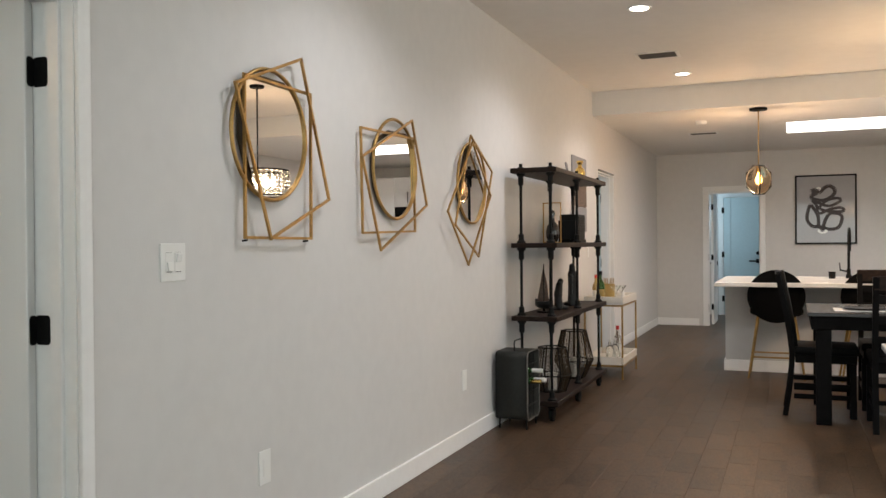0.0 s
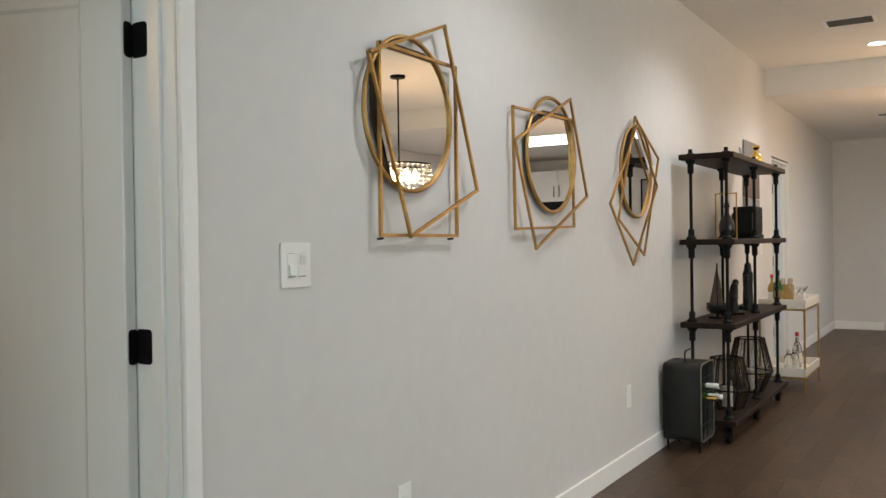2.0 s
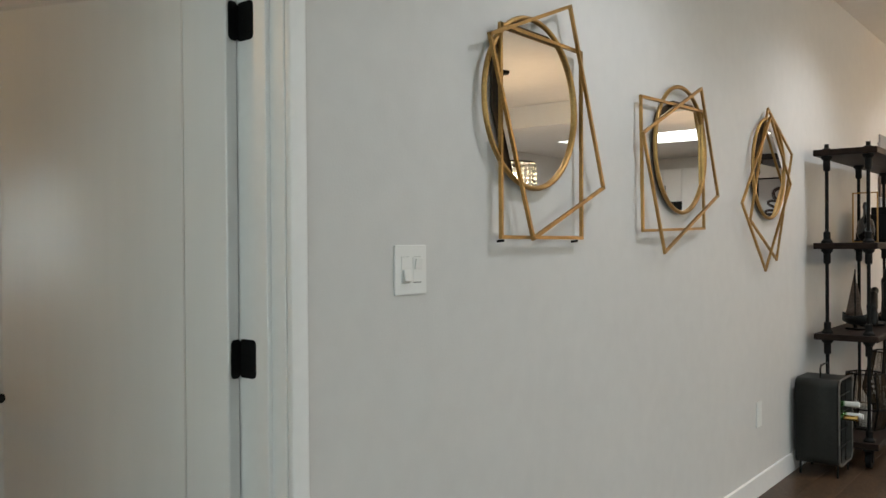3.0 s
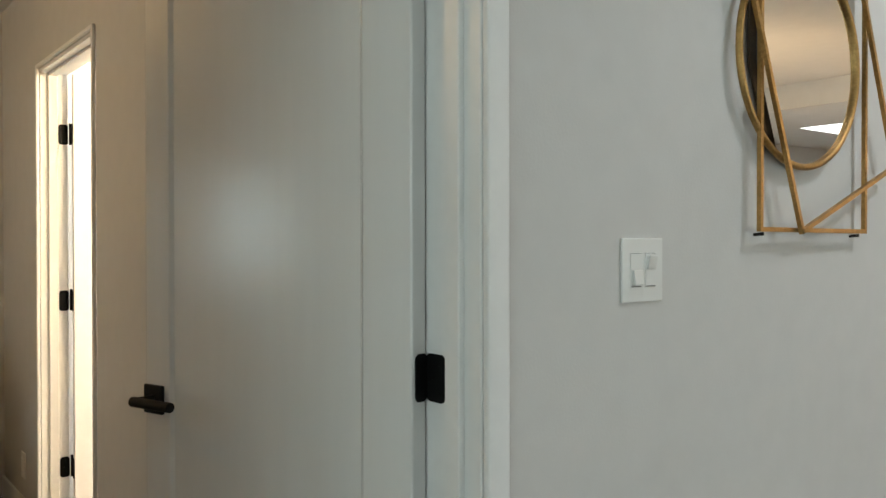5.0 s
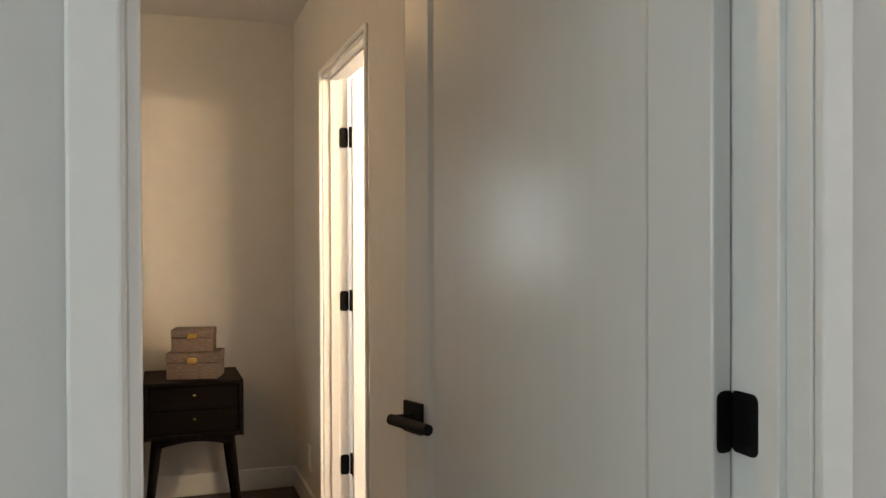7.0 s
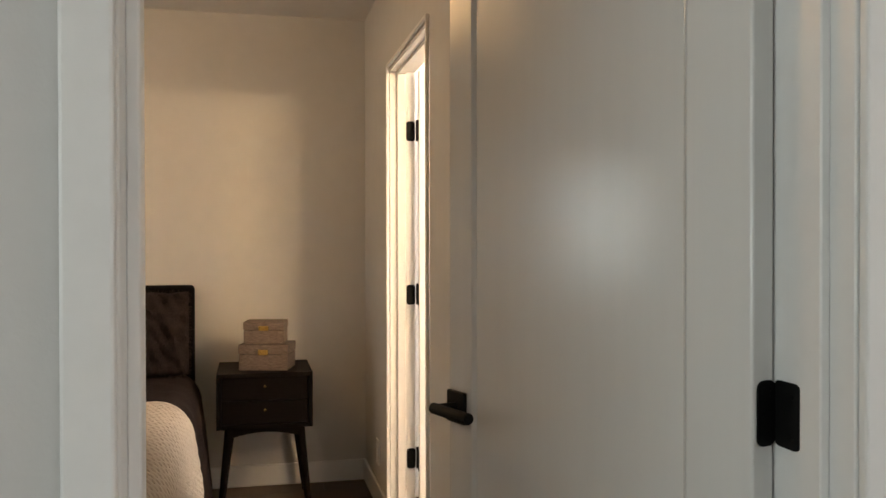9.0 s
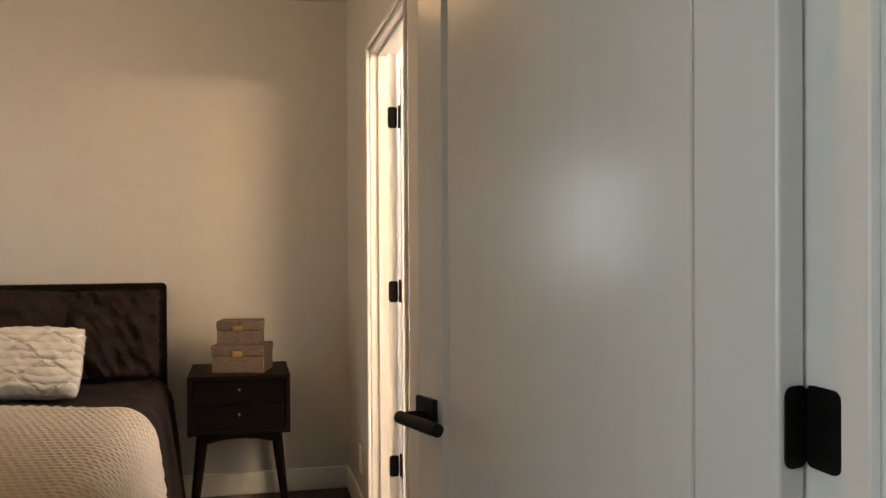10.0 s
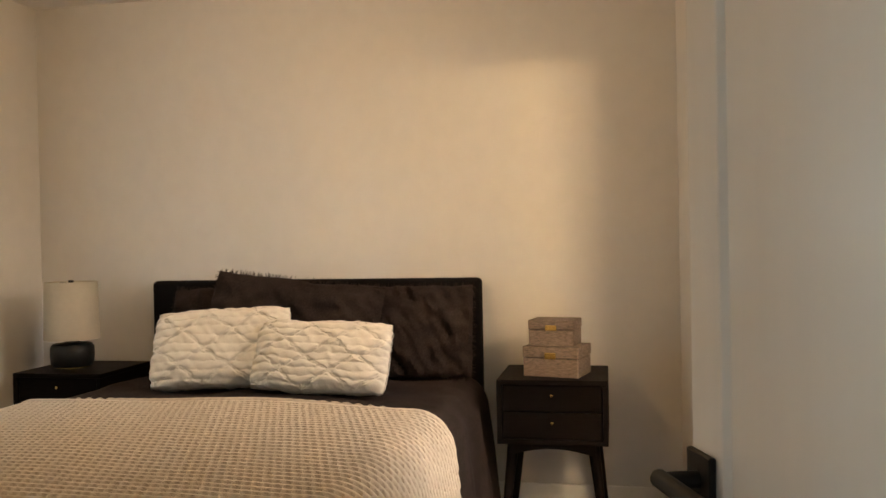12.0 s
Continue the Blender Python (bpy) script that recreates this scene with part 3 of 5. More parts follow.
knit = part("knit_blanket", bm, KNIT, None, "", True)
tagged(knit, "chunky cream knitted throw spread over the bed", "blanket")


def cushion(name, m, w, h, t, material, label, wrinkle=0.006, pattern=None, flange=0.0, n=46, seed=0.0):
    """A stuffed pillow standing on its long edge in the local y-z plane, plump towards +-x."""
    bm = bmesh.new()
    for side in (1, -1):
        def f(a, b, side=side):
            u, v = 2 * a - 1, 2 * b - 1
            rnd = 0.03 if pattern else 0.0
            pinch = 1 - 0.06 * (u * u) * (1 - v * v)
            pinch2 = 1 - 0.07 * (v * v) * (1 - u * u)
            k = (max(0, 1 - u ** 4) ** 0.5 * max(0, 1 - v ** 4) ** 0.5) ** 0.85 if pattern else (max(0, 1 - u * u) ** 0.5 * max(0, 1 - v * v) ** 0.5) ** 0.85
            p = Vector((u * 3 + seed, v * 3, seed))
            wr = wrinkle * (noise.noise(p * 0.9) * 1.2 + noise.noise(Vector((u * 9 + 4 * v, v * 2.2, seed + 2))) * 0.8) * min(1, 6 * k)
            x = side * (t / 2 * k + 0.004) + wr
            if pattern and side > 0:
                x += pattern(u, v) * min(1, 5 * k)
            ez = 0.006 * noise.noise(Vector((u * 9, v * 9, seed + 7)))
            return (x, u * w / 2 * pinch2 * (1 - rnd * (u * v) ** 4) + ez, v * h / 2 * pinch * (1 - 1.3 * rnd * (u * v) ** 4) + ez + 0.012 * noise.noise(Vector((u * 2.0, seed, 1))))
        sheet(bm, n, n, f)
    if flange:
        bmesh.ops.recalc_face_normals(bm, faces=bm.faces)
    bmesh.ops.remove_doubles(bm, verts=bm.verts, dist=0.0035)
    ob = part(name, bm, material, None, "", True)
    ob.matrix_world = m
    return tagged(ob, label, "pillow")


def ruched(u, v):
    """Stitched double diagonals that gather the pile into long crosswise puffs."""
    u += 0.05 * noise.noise(Vector((u * 2.0, v * 2.0, 6.2)))
    v += 0.05 * noise.noise(Vector((u * 2.0, v * 2.0, 1.7)))
    p, q = u * 1.35 + v * 1.15 + 0.3, u * 1.35 - v * 1.15 + 0.1
    stitch = 0.0
    for k in (p, q):
        d = abs((k + 40.5) % 1 - 0.5)
        stitch = max(stitch, bell(min(1.0, abs(d - 0.028) / 0.045), 1.0))
    near = 1 - min(1.0, 2.6 * min(abs((p + 40.5) % 1 - 0.5), abs((q + 40.5) % 1 - 0.5)))
    row = v * 4.4 + 0.5 * noise.noise(Vector((u * 1.6, v * 1.2, 4.4)))
    pucker = abs(math.sin(math.pi * row)) ** 0.6 * (0.55 + 0.45 * noise.noise(Vector((u * 2.4, math.floor(row) * 3.3, 9.0))))
    return 0.014 * pucker * (0.6 + 0.4 * near) - 0.007 * stitch - 0.006


def fringe(pillow, w, h, seed):
    """Frayed threads round the seam of a pillow."""
    rnd = random.Random(seed)
    verts, faces = [], []
    for side in range(4):
        for k in range(170 if side % 2 == 0 else 110):
            a = rnd.uniform(-1, 1)
            u, v = ((a, 1), (1, a), (a, -1), (-1, a))[side]
            y, z = u * w / 2 * (1 - 0.07 * v * v * (1 - u * u)), v * h / 2 * (1 - 0.06 * u * u * (1 - v * v))
            out = Vector((rnd.uniform(-0.4, 0.4), u if side % 2 else rnd.uniform(-0.5, 0.5), rnd.uniform(-0.5, 0.5) if side % 2 else v)).normalized()
            p = Vector((rnd.uniform(-0.004, 0.004), y, z)) - out * 0.006
            q = p + out * rnd.uniform(0.012, 0.026)
            s = Vector((0, out.z, -out.y)) * 0.0014
            n = len(verts)
            verts += [p + s, p - s, q - s * 0.5, q + s * 0.5]
            faces.append((n, n + 1, n + 2, n + 3))
    me = bpy.data.meshes.new("fringe")
    me.from_pydata(verts, [], faces)
    me.materials.append(LINEN)
    ob = new("fringe", me)
    ob.parent = pillow
    ob["label"] = "frayed dark thread fringe"
    tagged(ob, kind="stuff")
    ob.modifiers.new("thickness", "SOLIDIFY").thickness = 0.001


TILT = -17
fringe(cushion("sham_pillow", pose(-3.44, 0.55, 0.835, 0, TILT, 3), 0.60, 0.41, 0.16, LINEN, "charcoal linen pillow with fringed edge against the headboard", 0.034, seed=3.1), 0.6, 0.41, 3)
fringe(cushion("sham_pillow", pose(-3.46, -0.32, 0.83, 0, TILT, 0), 0.56, 0.40, 0.16, LINEN, "charcoal linen pillow half hidden at the headboard", 0.026, seed=9.4), 0.56, 0.4, 9)
fringe(cushion("sham_pillow", pose(-3.28, 0.07, 0.870, -7, TILT - 4, 0), 0.80, 0.43, 0.15, LINEN, "wide charcoal linen pillow with raised corner", 0.024, seed=5.7), 0.8, 0.43, 5)
cushion("plush_pillow", pose(-3.03, -0.135, 0.806, 3, TILT - 8, 4), 0.58, 0.335, 0.15, PLUSH, "white plush ruched lumbar pillow", 0.005, ruched, n=130, seed=1.0)
cushion("plush_pillow", pose(-2.94, 0.333, 0.786, -1, TILT - 10, -2), 0.56, 0.29, 0.14, PLUSH, "white plush ruched lumbar pillow leaning on its pair", 0.005, ruched, n=130, seed=2.0)


def nightstand(m, label):
    """Mid-century stand; local +x is its front, y its width."""
    w, d, z0, z1 = 0.442, 0.42, 0.408, 0.668
    ns = thing("nightstand", m, label, "nightstand", "nightstands beside the bed")
    h = w / 2
    part("top", bx(-d, 0, -h, h, z1 - 0.02, z1, 0.002), DWOOD, ns)
    part("side", bx(-d, 0, -h, -h + 0.02, z0, z1 - 0.02, 0.002), DWOOD, ns)
    part("side", bx(-d, 0, h - 0.02, h, z0, z1 - 0.02, 0.002), DWOOD, ns)
    part("bottom", bx(-d, 0, -h + 0.02, h - 0.02, z0, z0 + 0.02, 0.002), DWOOD, ns)
    part("back", bx(-d, -d + 0.01, -h + 0.02, h - 0.02, z0 + 0.02, z1 - 0.02), DWOOD, ns)
    mid = (z0 + z1) / 2
    for a, b in ((z0 + 0.022, mid - 0.002), (mid + 0.002, z1 - 0.022)):
        dr = part("drawer", bx(-d + 0.03, -0.012, -h + 0.023, h - 0.023, a, b, 0.0015), DWOOD, ns)
        part("knob", lathe([(0, 0.012), (0.006, 0.011), (0.007, 0.007), (0.003, 0.004), (0.003, -0.002)], 12), BRASS, dr, "small brass knob", True, pose(-0.012, 0.0, (a + b) / 2 + 0.012, 0, 90, 0))
    for sx, sy in ((-0.05, -1), (-0.05, 1), (-d + 0.05, -1), (-d + 0.05, 1)):
        ox = 0.02 if sx > -0.1 else -0.02
        part("leg", rod(bmesh.new(), (sx, sy * (h - 0.06), z0 - 0.002), (sx + ox, sy * (h - 0.015), 0.0), 0.024, 12, 0.014), DWOOD, ns, smooth=True)
    for x in (-0.045, -d + 0.045):
        bm = bmesh.new()
        sheet(bm, 15, 2, lambda u, v, x=x: (x + 0.012, (-1 + 2 * u) * (h - 0.05), (z0 - 0.001) if v > 0.5 else z0 - 0.018 - 0.03 * (2 * u - 1) ** 2))
        ap = part("apron", bm, DWOOD, ns)
        ap.modifiers.new("thickness", "SOLIDIFY").thickness = 0.02
    return ns


ns1 = nightstand(pose(-3.17, 1.210, 0, 0, 0, 0), "dark walnut two-drawer nightstand on splayed legs")
copy_thing(ns1, pose(-3.17, -1.01, 0, 0, 0, 0))["label"] = "dark walnut nightstand with lamp on the window side"


def fabric_box(m, w, d, h, label):
    """A lidded tweed box; local +x is its front."""
    b = thing("storage_box", m, label, "storage box", "stacked boxes on the nightstand")
    part("base", box(bmesh.new(), -d / 2, d / 2, -w / 2, w / 2, 0, h * 0.62, 0.004, seg=2), TWEED, b)
    part("lid", box(bmesh.new(), -d / 2 - 0.002, d / 2 + 0.002, -w / 2 - 0.002, w / 2 + 0.002, h * 0.635, h, 0.004, seg=2), TWEED, b)
    part("clasp", box(bmesh.new(), d / 2 + 0.001, d / 2 + 0.005, -0.023, 0.023, h * 0.60, h * 0.80, 0.001), BRASS, b, "brushed brass clasp")
    return b


fabric_box(pose(-3.335, 1.225, 0.668, 0, 0, -14), 0.235, 0.185, 0.124, "large brown tweed box with brass clasp")
fabric_box(pose(-3.345, 1.218, 0.7925, 0, 0, -10), 0.190, 0.145, 0.106, "small brown tweed box stacked on a larger one")

tl = thing("table_lamp", pose(-3.38, -1.07, 0.668), "unlit table lamp with cream drum shade and dark base", "lamp")
part("foot", lathe([(0, 0), (0.075, 0), (0.075, 0.006), (0, 0.006)], 28), BRASS, tl, "brass foot disc", True)
part("body", lathe([(0, 0.006), (0.084, 0.006), (0.096, 0.02), (0.099, 0.065), (0.097, 0.098), (0.086, 0.112), (0.03, 0.118), (0, 0.118)], 32), CERAM, tl, "dark ribbed ceramic body", True)
part("neck", lathe([(0.034, 0.116), (0.034, 0.156), (0, 0.150)], 20), BLACK, tl, "", True)
bm = lathe([(0.124, 0.134), (0.119, 0.405), (0.116, 0.405), (0.121, 0.134), (0.124, 0.134)], 40)
part("shade", bm, SHADE, tl, "cream fabric drum shade", True)
sp = bmesh.new()
for a in (0, 120, 240):
    rod(sp, (0, 0, 0.398), (0.117 * math.cos(radians(a)), 0.117 * math.sin(radians(a)), 0.398), 0.0025, 6)
rod(sp, (0, 0, 0.15), (0, 0, 0.405), 0.005, 8)
rod(sp, (0, 0, 0.398), (0, 0, 0.412), 0.012, 10)
part("spider", sp, BLACK, tl, "dark wire shade holder and finial")


def wall_plate(name, m, w, h, label, category, detail):
    """local: plate in y-z plane facing +x."""
    p = thing(name, m, label, category)
    part("plate", box(bmesh.new(), 0, 0.006, -w / 2, w / 2, -h / 2, h / 2, 0.0025, seg=2), PLASTIC, p)
    detail(p)
    return p


def outlet_detail(p):
    part("receptacle", bx(0.005, 0.0085, -0.0165, 0.0165, -0.034, 0.034, 0.001), PLASTIC, p)
    for z in (-0.019, 0.019):
        s = bx(0.008, 0.0063, -0.008, -0.006, z - 0.002, z + 0.006)
        box(s, 0.008, 0.0063, 0.006, 0.008, z - 0.002, z + 0.006)
        rod(s, (0.008, 0, z - 0.008), (0.0063, 0, z - 0.008), 0.0025, 8)
        part("slots", s, SLOT, p)


wall_plate("wall_outlet", pose(-3.215, BY, 0.26, 0, 0, -90), 0.075, 0.12, "white wall outlet in the bedroom", "outlet", outlet_detail)

# vanity lamp bar in the bathroom
vl = thing("vanity_lamp", pose(-1.0, 2.71, 2.0), "brass vanity bar with three lit globe bulbs", "wall lamp")
part("bar", bx(-0.03, 0.0, -0.34, 0.34, 0.05, 0.10, 0.004), BRASS, vl)
for vy in (-0.24, 0.0, 0.24):
    part("arm", rod(bmesh.new(), (-0.02, vy, 0.075), (-0.12, vy, 0.04), 0.008, 8), BRASS, vl)
    part("bulb", lathe([(0, -0.04), (0.028, -0.028), (0.04, 0), (0.028, 0.028), (0, 0.04)], 18, (-0.12, vy, 0)), GLOW_BULB, vl, "lit globe bulb", True).visible_shadow = False

cl = thing("ceiling_lamp", pose(-2.15, 0.22, BZ), "lit opal flush ceiling lamp with brass ring", "ceiling light")
part("base", lathe([(0, -0.03), (0.16, -0.028), (0.165, 0), (0, 0)], 32), BRASS, cl, "", True)
part("dome", lathe([(0.155, -0.028), (0.15, -0.06), (0.12, -0.09), (0.06, -0.105), (0, -0.11)], 32), GLOW_DOME, cl, "lit opal dome", True).visible_shadow = False

# narrow bedroom window with daylight behind a frosted pane
win = thing("window_bedroom", pose(-2.245, BL, 1.39), "narrow white framed bedroom window", "window")
win["kind"] = "structure"
fr = bmesh.new()
for a in ((-0.195, -0.17, -0.34, 0.34), (0.17, 0.195, -0.34, 0.34), (-0.17, 0.17, -0.34, -0.31), (-0.17, 0.17, 0.31, 0.34), (-0.17, 0.17, -0.012, 0.012)):
    box(fr, a[0], a[1], -0.10, 0.0, a[2], a[3], 0.003)
part("window_frame", fr, TRIM, win)
for z0, z1 in ((-0.31, -0.012), (0.012, 0.31)):
    part("pane", bx(-0.17, 0.17, -0.06, -0.055, z0, z1), GLOW_WIN, win, "bright frosted pane")

# assumed entry window behind the walk, unseen, added as a source of daylight
win = thing("window_entry", pose(2.6, Y0, 1.5), "assumed entry window, wide and white framed, out of view", "window")
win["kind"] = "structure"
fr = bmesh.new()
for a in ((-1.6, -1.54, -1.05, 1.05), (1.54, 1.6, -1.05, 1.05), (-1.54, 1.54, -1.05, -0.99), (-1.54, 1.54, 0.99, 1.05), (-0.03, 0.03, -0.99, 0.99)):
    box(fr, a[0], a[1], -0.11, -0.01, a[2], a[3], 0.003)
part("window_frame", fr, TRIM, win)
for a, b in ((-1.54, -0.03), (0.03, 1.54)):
    part("pane", bx(a, b, -0.09, -0.085, -0.99, 0.99), GLOW_FILL, win, "bright pane")

# unseen patio window across the hall from the mirrors, added to light their wall
win = thing("window_patio", pose(X1, 4.0, 1.3), "added patio window, wide and white framed, out of view", "window")
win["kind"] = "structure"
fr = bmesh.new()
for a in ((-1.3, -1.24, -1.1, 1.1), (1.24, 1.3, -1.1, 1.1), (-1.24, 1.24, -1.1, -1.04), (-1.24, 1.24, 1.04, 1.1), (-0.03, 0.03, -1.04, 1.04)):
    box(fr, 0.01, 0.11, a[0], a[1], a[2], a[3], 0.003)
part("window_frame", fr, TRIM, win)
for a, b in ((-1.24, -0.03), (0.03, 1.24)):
    part("pane", bx(0.06, 0.065, a, b, -1.04, 1.04), GLOW_FILL, win, "bright pane")


# ---- hall wall: mirrors, switch, outlets ----
def quad(cy, cz, w, h, turn, x):
    c, s = math.cos(radians(turn)), math.sin(radians(turn))
    return [(x, cy + c * a - s * b, cz + s * a + c * b) for a, b in ((-w / 2, -h / 2), (w / 2, -h / 2), (w / 2, h / 2), (-w / 2, h / 2))]


def clip(poly, hull):
    """Cuts a polygon by a convex one."""
    for (ax, ay), (bx_, by_) in zip(hull, hull[1:] + hull[:1]):
        def side(p):
            return (bx_ - ax) * (p[1] - ay) - (by_ - ay) * (p[0] - ax)
        out = []
        for p, q in zip(poly, poly[1:] + poly[:1]):
            sp, sq = side(p), side(q)
            if sp >= 0:
                out.append(p)
            if sp * sq < 0:
                k = sp / (sp - sq)
                out.append((p[0] + k * (q[0] - p[0]), p[1] + k * (q[1] - p[1])))
        poly = out
    return poly


def wall_mirror(cy, cz, first, second):
    """A round mirror with two overlapping bar frames; all given as (y, z, w, h, turn)."""
    mr = thing("wall_mirror", pose(0, 0, 0), "round gold-rimmed mirror with two crossed gold bar frames", "mirror", "mirrors on the hall wall")
    part("frame", bar_loop(bmesh.new(), quad(*first, 0.028), 0.0075), GOLD, mr, "brushed gold bar frame")
    part("frame", bar_loop(bmesh.new(), quad(*second, 0.043), 0.0075), GOLD, mr, "tilted brushed gold bar frame")
    rim = ring(bmesh.new(), (0.024, cy, cz), 0.260, 0.0085, "x", 72, 10)
    part("rim", rim, GOLD, mr, "round gold rim", True)
    poly = [(cy + 0.258 * math.cos(i * math.tau / 96), cz + 0.258 * math.sin(i * math.tau / 96)) for i in range(96)]
    for q in (first, second):
        poly = clip(poly, [(y, z) for _, y, z in quad(*q, 0)])
    back = [(cy + 0.256 * math.cos(i * math.tau / 96), cz + 0.256 * math.sin(i * math.tau / 96)) for i in range(96)]
    for y, z, bw, bh, turn in (first, second):
        back = clip(back, [(p[1], p[2]) for p in quad(y, z, bw + 0.045, bh + 0.04, turn, 0)])
    plate = bmesh.new()
    f = plate.faces.new([plate.verts.new((0.007, y, z)) for y, z in back])
    o = bmesh.ops.extrude_face_region(plate, geom=[f])
    bmesh.ops.translate(plate, vec=(0.007, 0, 0), verts=[v for v in o["geom"] if isinstance(v, bmesh.types.BMVert)])
    part("backing", plate, BRONZE, mr, "dark bronze backing plate behind the glass")
    disc = bmesh.new()
    f = disc.faces.new([disc.verts.new((0.016, y, z)) for y, z in poly])
    o = bmesh.ops.extrude_face_region(disc, geom=[f])
    bmesh.ops.translate(disc, vec=(0.005, 0, 0), verts=[v for v in o["geom"] if isinstance(v, bmesh.types.BMVert)])
    part("mirror_glass", disc, MIRROR, mr, "clear mirror glass cut to the frames")
    p = quad(*first, 0.0)
    for q, s in ((p[0], 0.02), (p[1], -0.02)) if abs(first[4]) < 1 else ():
        part("bumper", rod(bmesh.new(), (0.0, q[1] + s, q[2] - 0.012), (0.024, q[1] + s, q[2] - 0.010), 0.004, 8), BLACK, mr, "small dark wall bumper")
    return mr


wall_mirror(2.830, 1.737, (2.886, 1.636, 0.478, 0.622, -0.3), (2.913, 1.700, 0.490, 0.622, 21.0))
wall_mirror(3.985, 1.690, (3.904, 1.614, 0.618, 0.510, 1.3), (3.962, 1.617, 0.632, 0.492, 23.0))
wall_mirror(5.140, 1.688, (5.178, 1.602, 0.465, 0.648, -26.0), (5.060, 1.556, 0.478, 0.638, -43.8))


def switch_detail(p):
    for y in (-0.0225, 0.0225):
        part("bezel", box(bmesh.new(), 0.0055, 0.0075, y - 0.017, y + 0.017, -0.035, 0.035, 0.0008), PLASTIC, p)
        part("slot", bx(0.0072, 0.0078, y - 0.0145, y + 0.0145, -0.0335, -0.0315), SLOT, p, "thin dark slot")
        part("slot", bx(0.0072, 0.0078, y - 0.0145, y + 0.0145, 0.0335, 0.0342), SLOT, p, "thin dark slot")
    part("paddle", box(bmesh.new(), 0.0, 0.0065, -0.0355, -0.0095, -0.030, 0.0, 0.001), PLASTIC, p, "raised white paddle", loc=pose(0.0072, 0, 0, 0, -8, 0))
    part("paddle", box(bmesh.new(), 0.0, 0.0040, 0.0095, 0.0355, 0.002, 0.030, 0.001), PLASTIC, p, "tilted white paddle", loc=pose(0.0072, 0, 0, 0, 10, 0))


wall_plate("light_switch", pose(0, 2.265, 1.241), 0.125, 0.129, "white two-gang rocker light switch", "light switch", switch_detail)
wall_plate("wall_outlet", pose(0, 2.795, 0.412), 0.078, 0.135, "white duplex wall outlet under the mirrors", "outlet", outlet_detail)
wall_plate("wall_outlet", pose(0, 5.022, 0.418), 0.078, 0.130, "white duplex wall outlet near the shelf", "outlet", outlet_detail)
wall_plate("light_switch", pose(0, 8.62, 1.20), 0.075, 0.12, "white single wall switch beside the side door", "light switch", outlet_detail)

# ---- pipe shelf ----
SX0, SX1, SY0, SY1 = 0.050, 0.395, 5.87, 7.62
shelf = thing("pipe_shelf", pose(0, 0, 0), "industrial rolling shelf of dark planks and black pipes", "shelf")
LEVELS = (0.150, 0.762, 1.295, 1.842)
for z in LEVELS:
    part("shelf_board", box(bmesh.new(), SX0, SX1, SY0, SY1, z - 0.036, z, 0.004), SHELFW, shelf, "dark stained plank")
POSTS = [(x, y) for y in (5.93, 6.74, 7.54) for x in (0.112, 0.336)]
for x, y in POSTS:
    bm = bmesh.new()
    for z0, z1 in zip(LEVELS, LEVELS[1:]):
        rod(bm, (x, y, z0), (x, y, z1 - 0.036), 0.0105, 12)
    post = part("pipe", bm, BLACK, shelf, "black iron pipe", True)
    for i, z in enumerate(LEVELS):
        fl = bmesh.new()
        if i:
            lathe([(0.013, -0.125), (0.020, -0.118), (0.020, -0.062), (0.033, -0.048), (0.033, -0.036)], 14, (x, y, z), fl)
        if i < 3:
            lathe([(0.033, 0.0), (0.033, 0.010), (0.020, 0.024), (0.020, 0.062), (0.013, 0.068)], 14, (x, y, z), fl)
        else:
            lathe([(0.024, 0.0), (0.024, 0.008), (0.013, 0.012), (0.013, 0.034), (0, 0.036)], 12, (x, y, z), fl)
        part("flange", fl, BLACK, post, "cast iron flange", True)
for x, y in POSTS:
    cs = part("caster", bx(x - 0.028, x + 0.028, y - 0.03, y + 0.03, 0.098, 0.114, 0.003), BLACK, shelf, "black caster")
    for s in (-0.0195, 0.0195):
        part("fork_arm", bx(x + s - 0.0025, x + s + 0.0025, y - 0.022, y + 0.022, 0.035, 0.098, 0.001), BLACK, cs)
    part("wheel", rod(bmesh.new(), (x - 0.014, y, 0.0445), (x + 0.014, y, 0.0445), 0.0445, 24), BLACK, cs, "black caster wheel", True)


def wire_lantern(m, h, wmid, wtop, wbase, label):
    """A faceted wire lantern with mesh sides and a candle inside."""
    ln = thing("lantern", m, label, "lantern", "lanterns on the shelf")
    n, zs = 6, ((wbase, 0.0), (wmid, h * 0.38), (wtop, h))
    pts = [[(r * math.cos(i * math.tau / n), r * math.sin(i * math.tau / n), z) for i in range(n)] for r, z in zs]
    fr = bmesh.new()
    for row in pts:
        bar_loop(fr, row, 0.005, False)
    for a, b in zip(pts, pts[1:]):
        for p, q in zip(a, b):
            rod(fr, p, q, 0.005, 6)
    part("wire_frame", fr, BLACK, ln, "black faceted wire frame")
    ms = bmesh.new()
    for a, b in zip(pts, pts[1:]):
        for i in range(n):
            p0, p1, q0, q1 = (Vector(v) for v in (a[i], a[(i + 1) % n], b[i], b[(i + 1) % n]))
            for k in range(1, 15):
                rod(ms, p0.lerp(p1, k / 15), q0.lerp(q1, k / 15), 0.0013, 4)
    part("mesh_sides", ms, BRONZE, ln, "fine bronze wire mesh")
    part("tray", lathe([(0, 0.002), (wbase * 0.95, 0.002), (wbase * 0.95, 0.010), (0, 0.010)], 6), BLACK, ln)
    part("candle", lathe([(0, 0.010), (0.035, 0.010), (0.036, h * 0.42), (0.03, h * 0.43), (0, h * 0.42)], 20), CANV, ln, "pale pillar candle", True)
    return ln


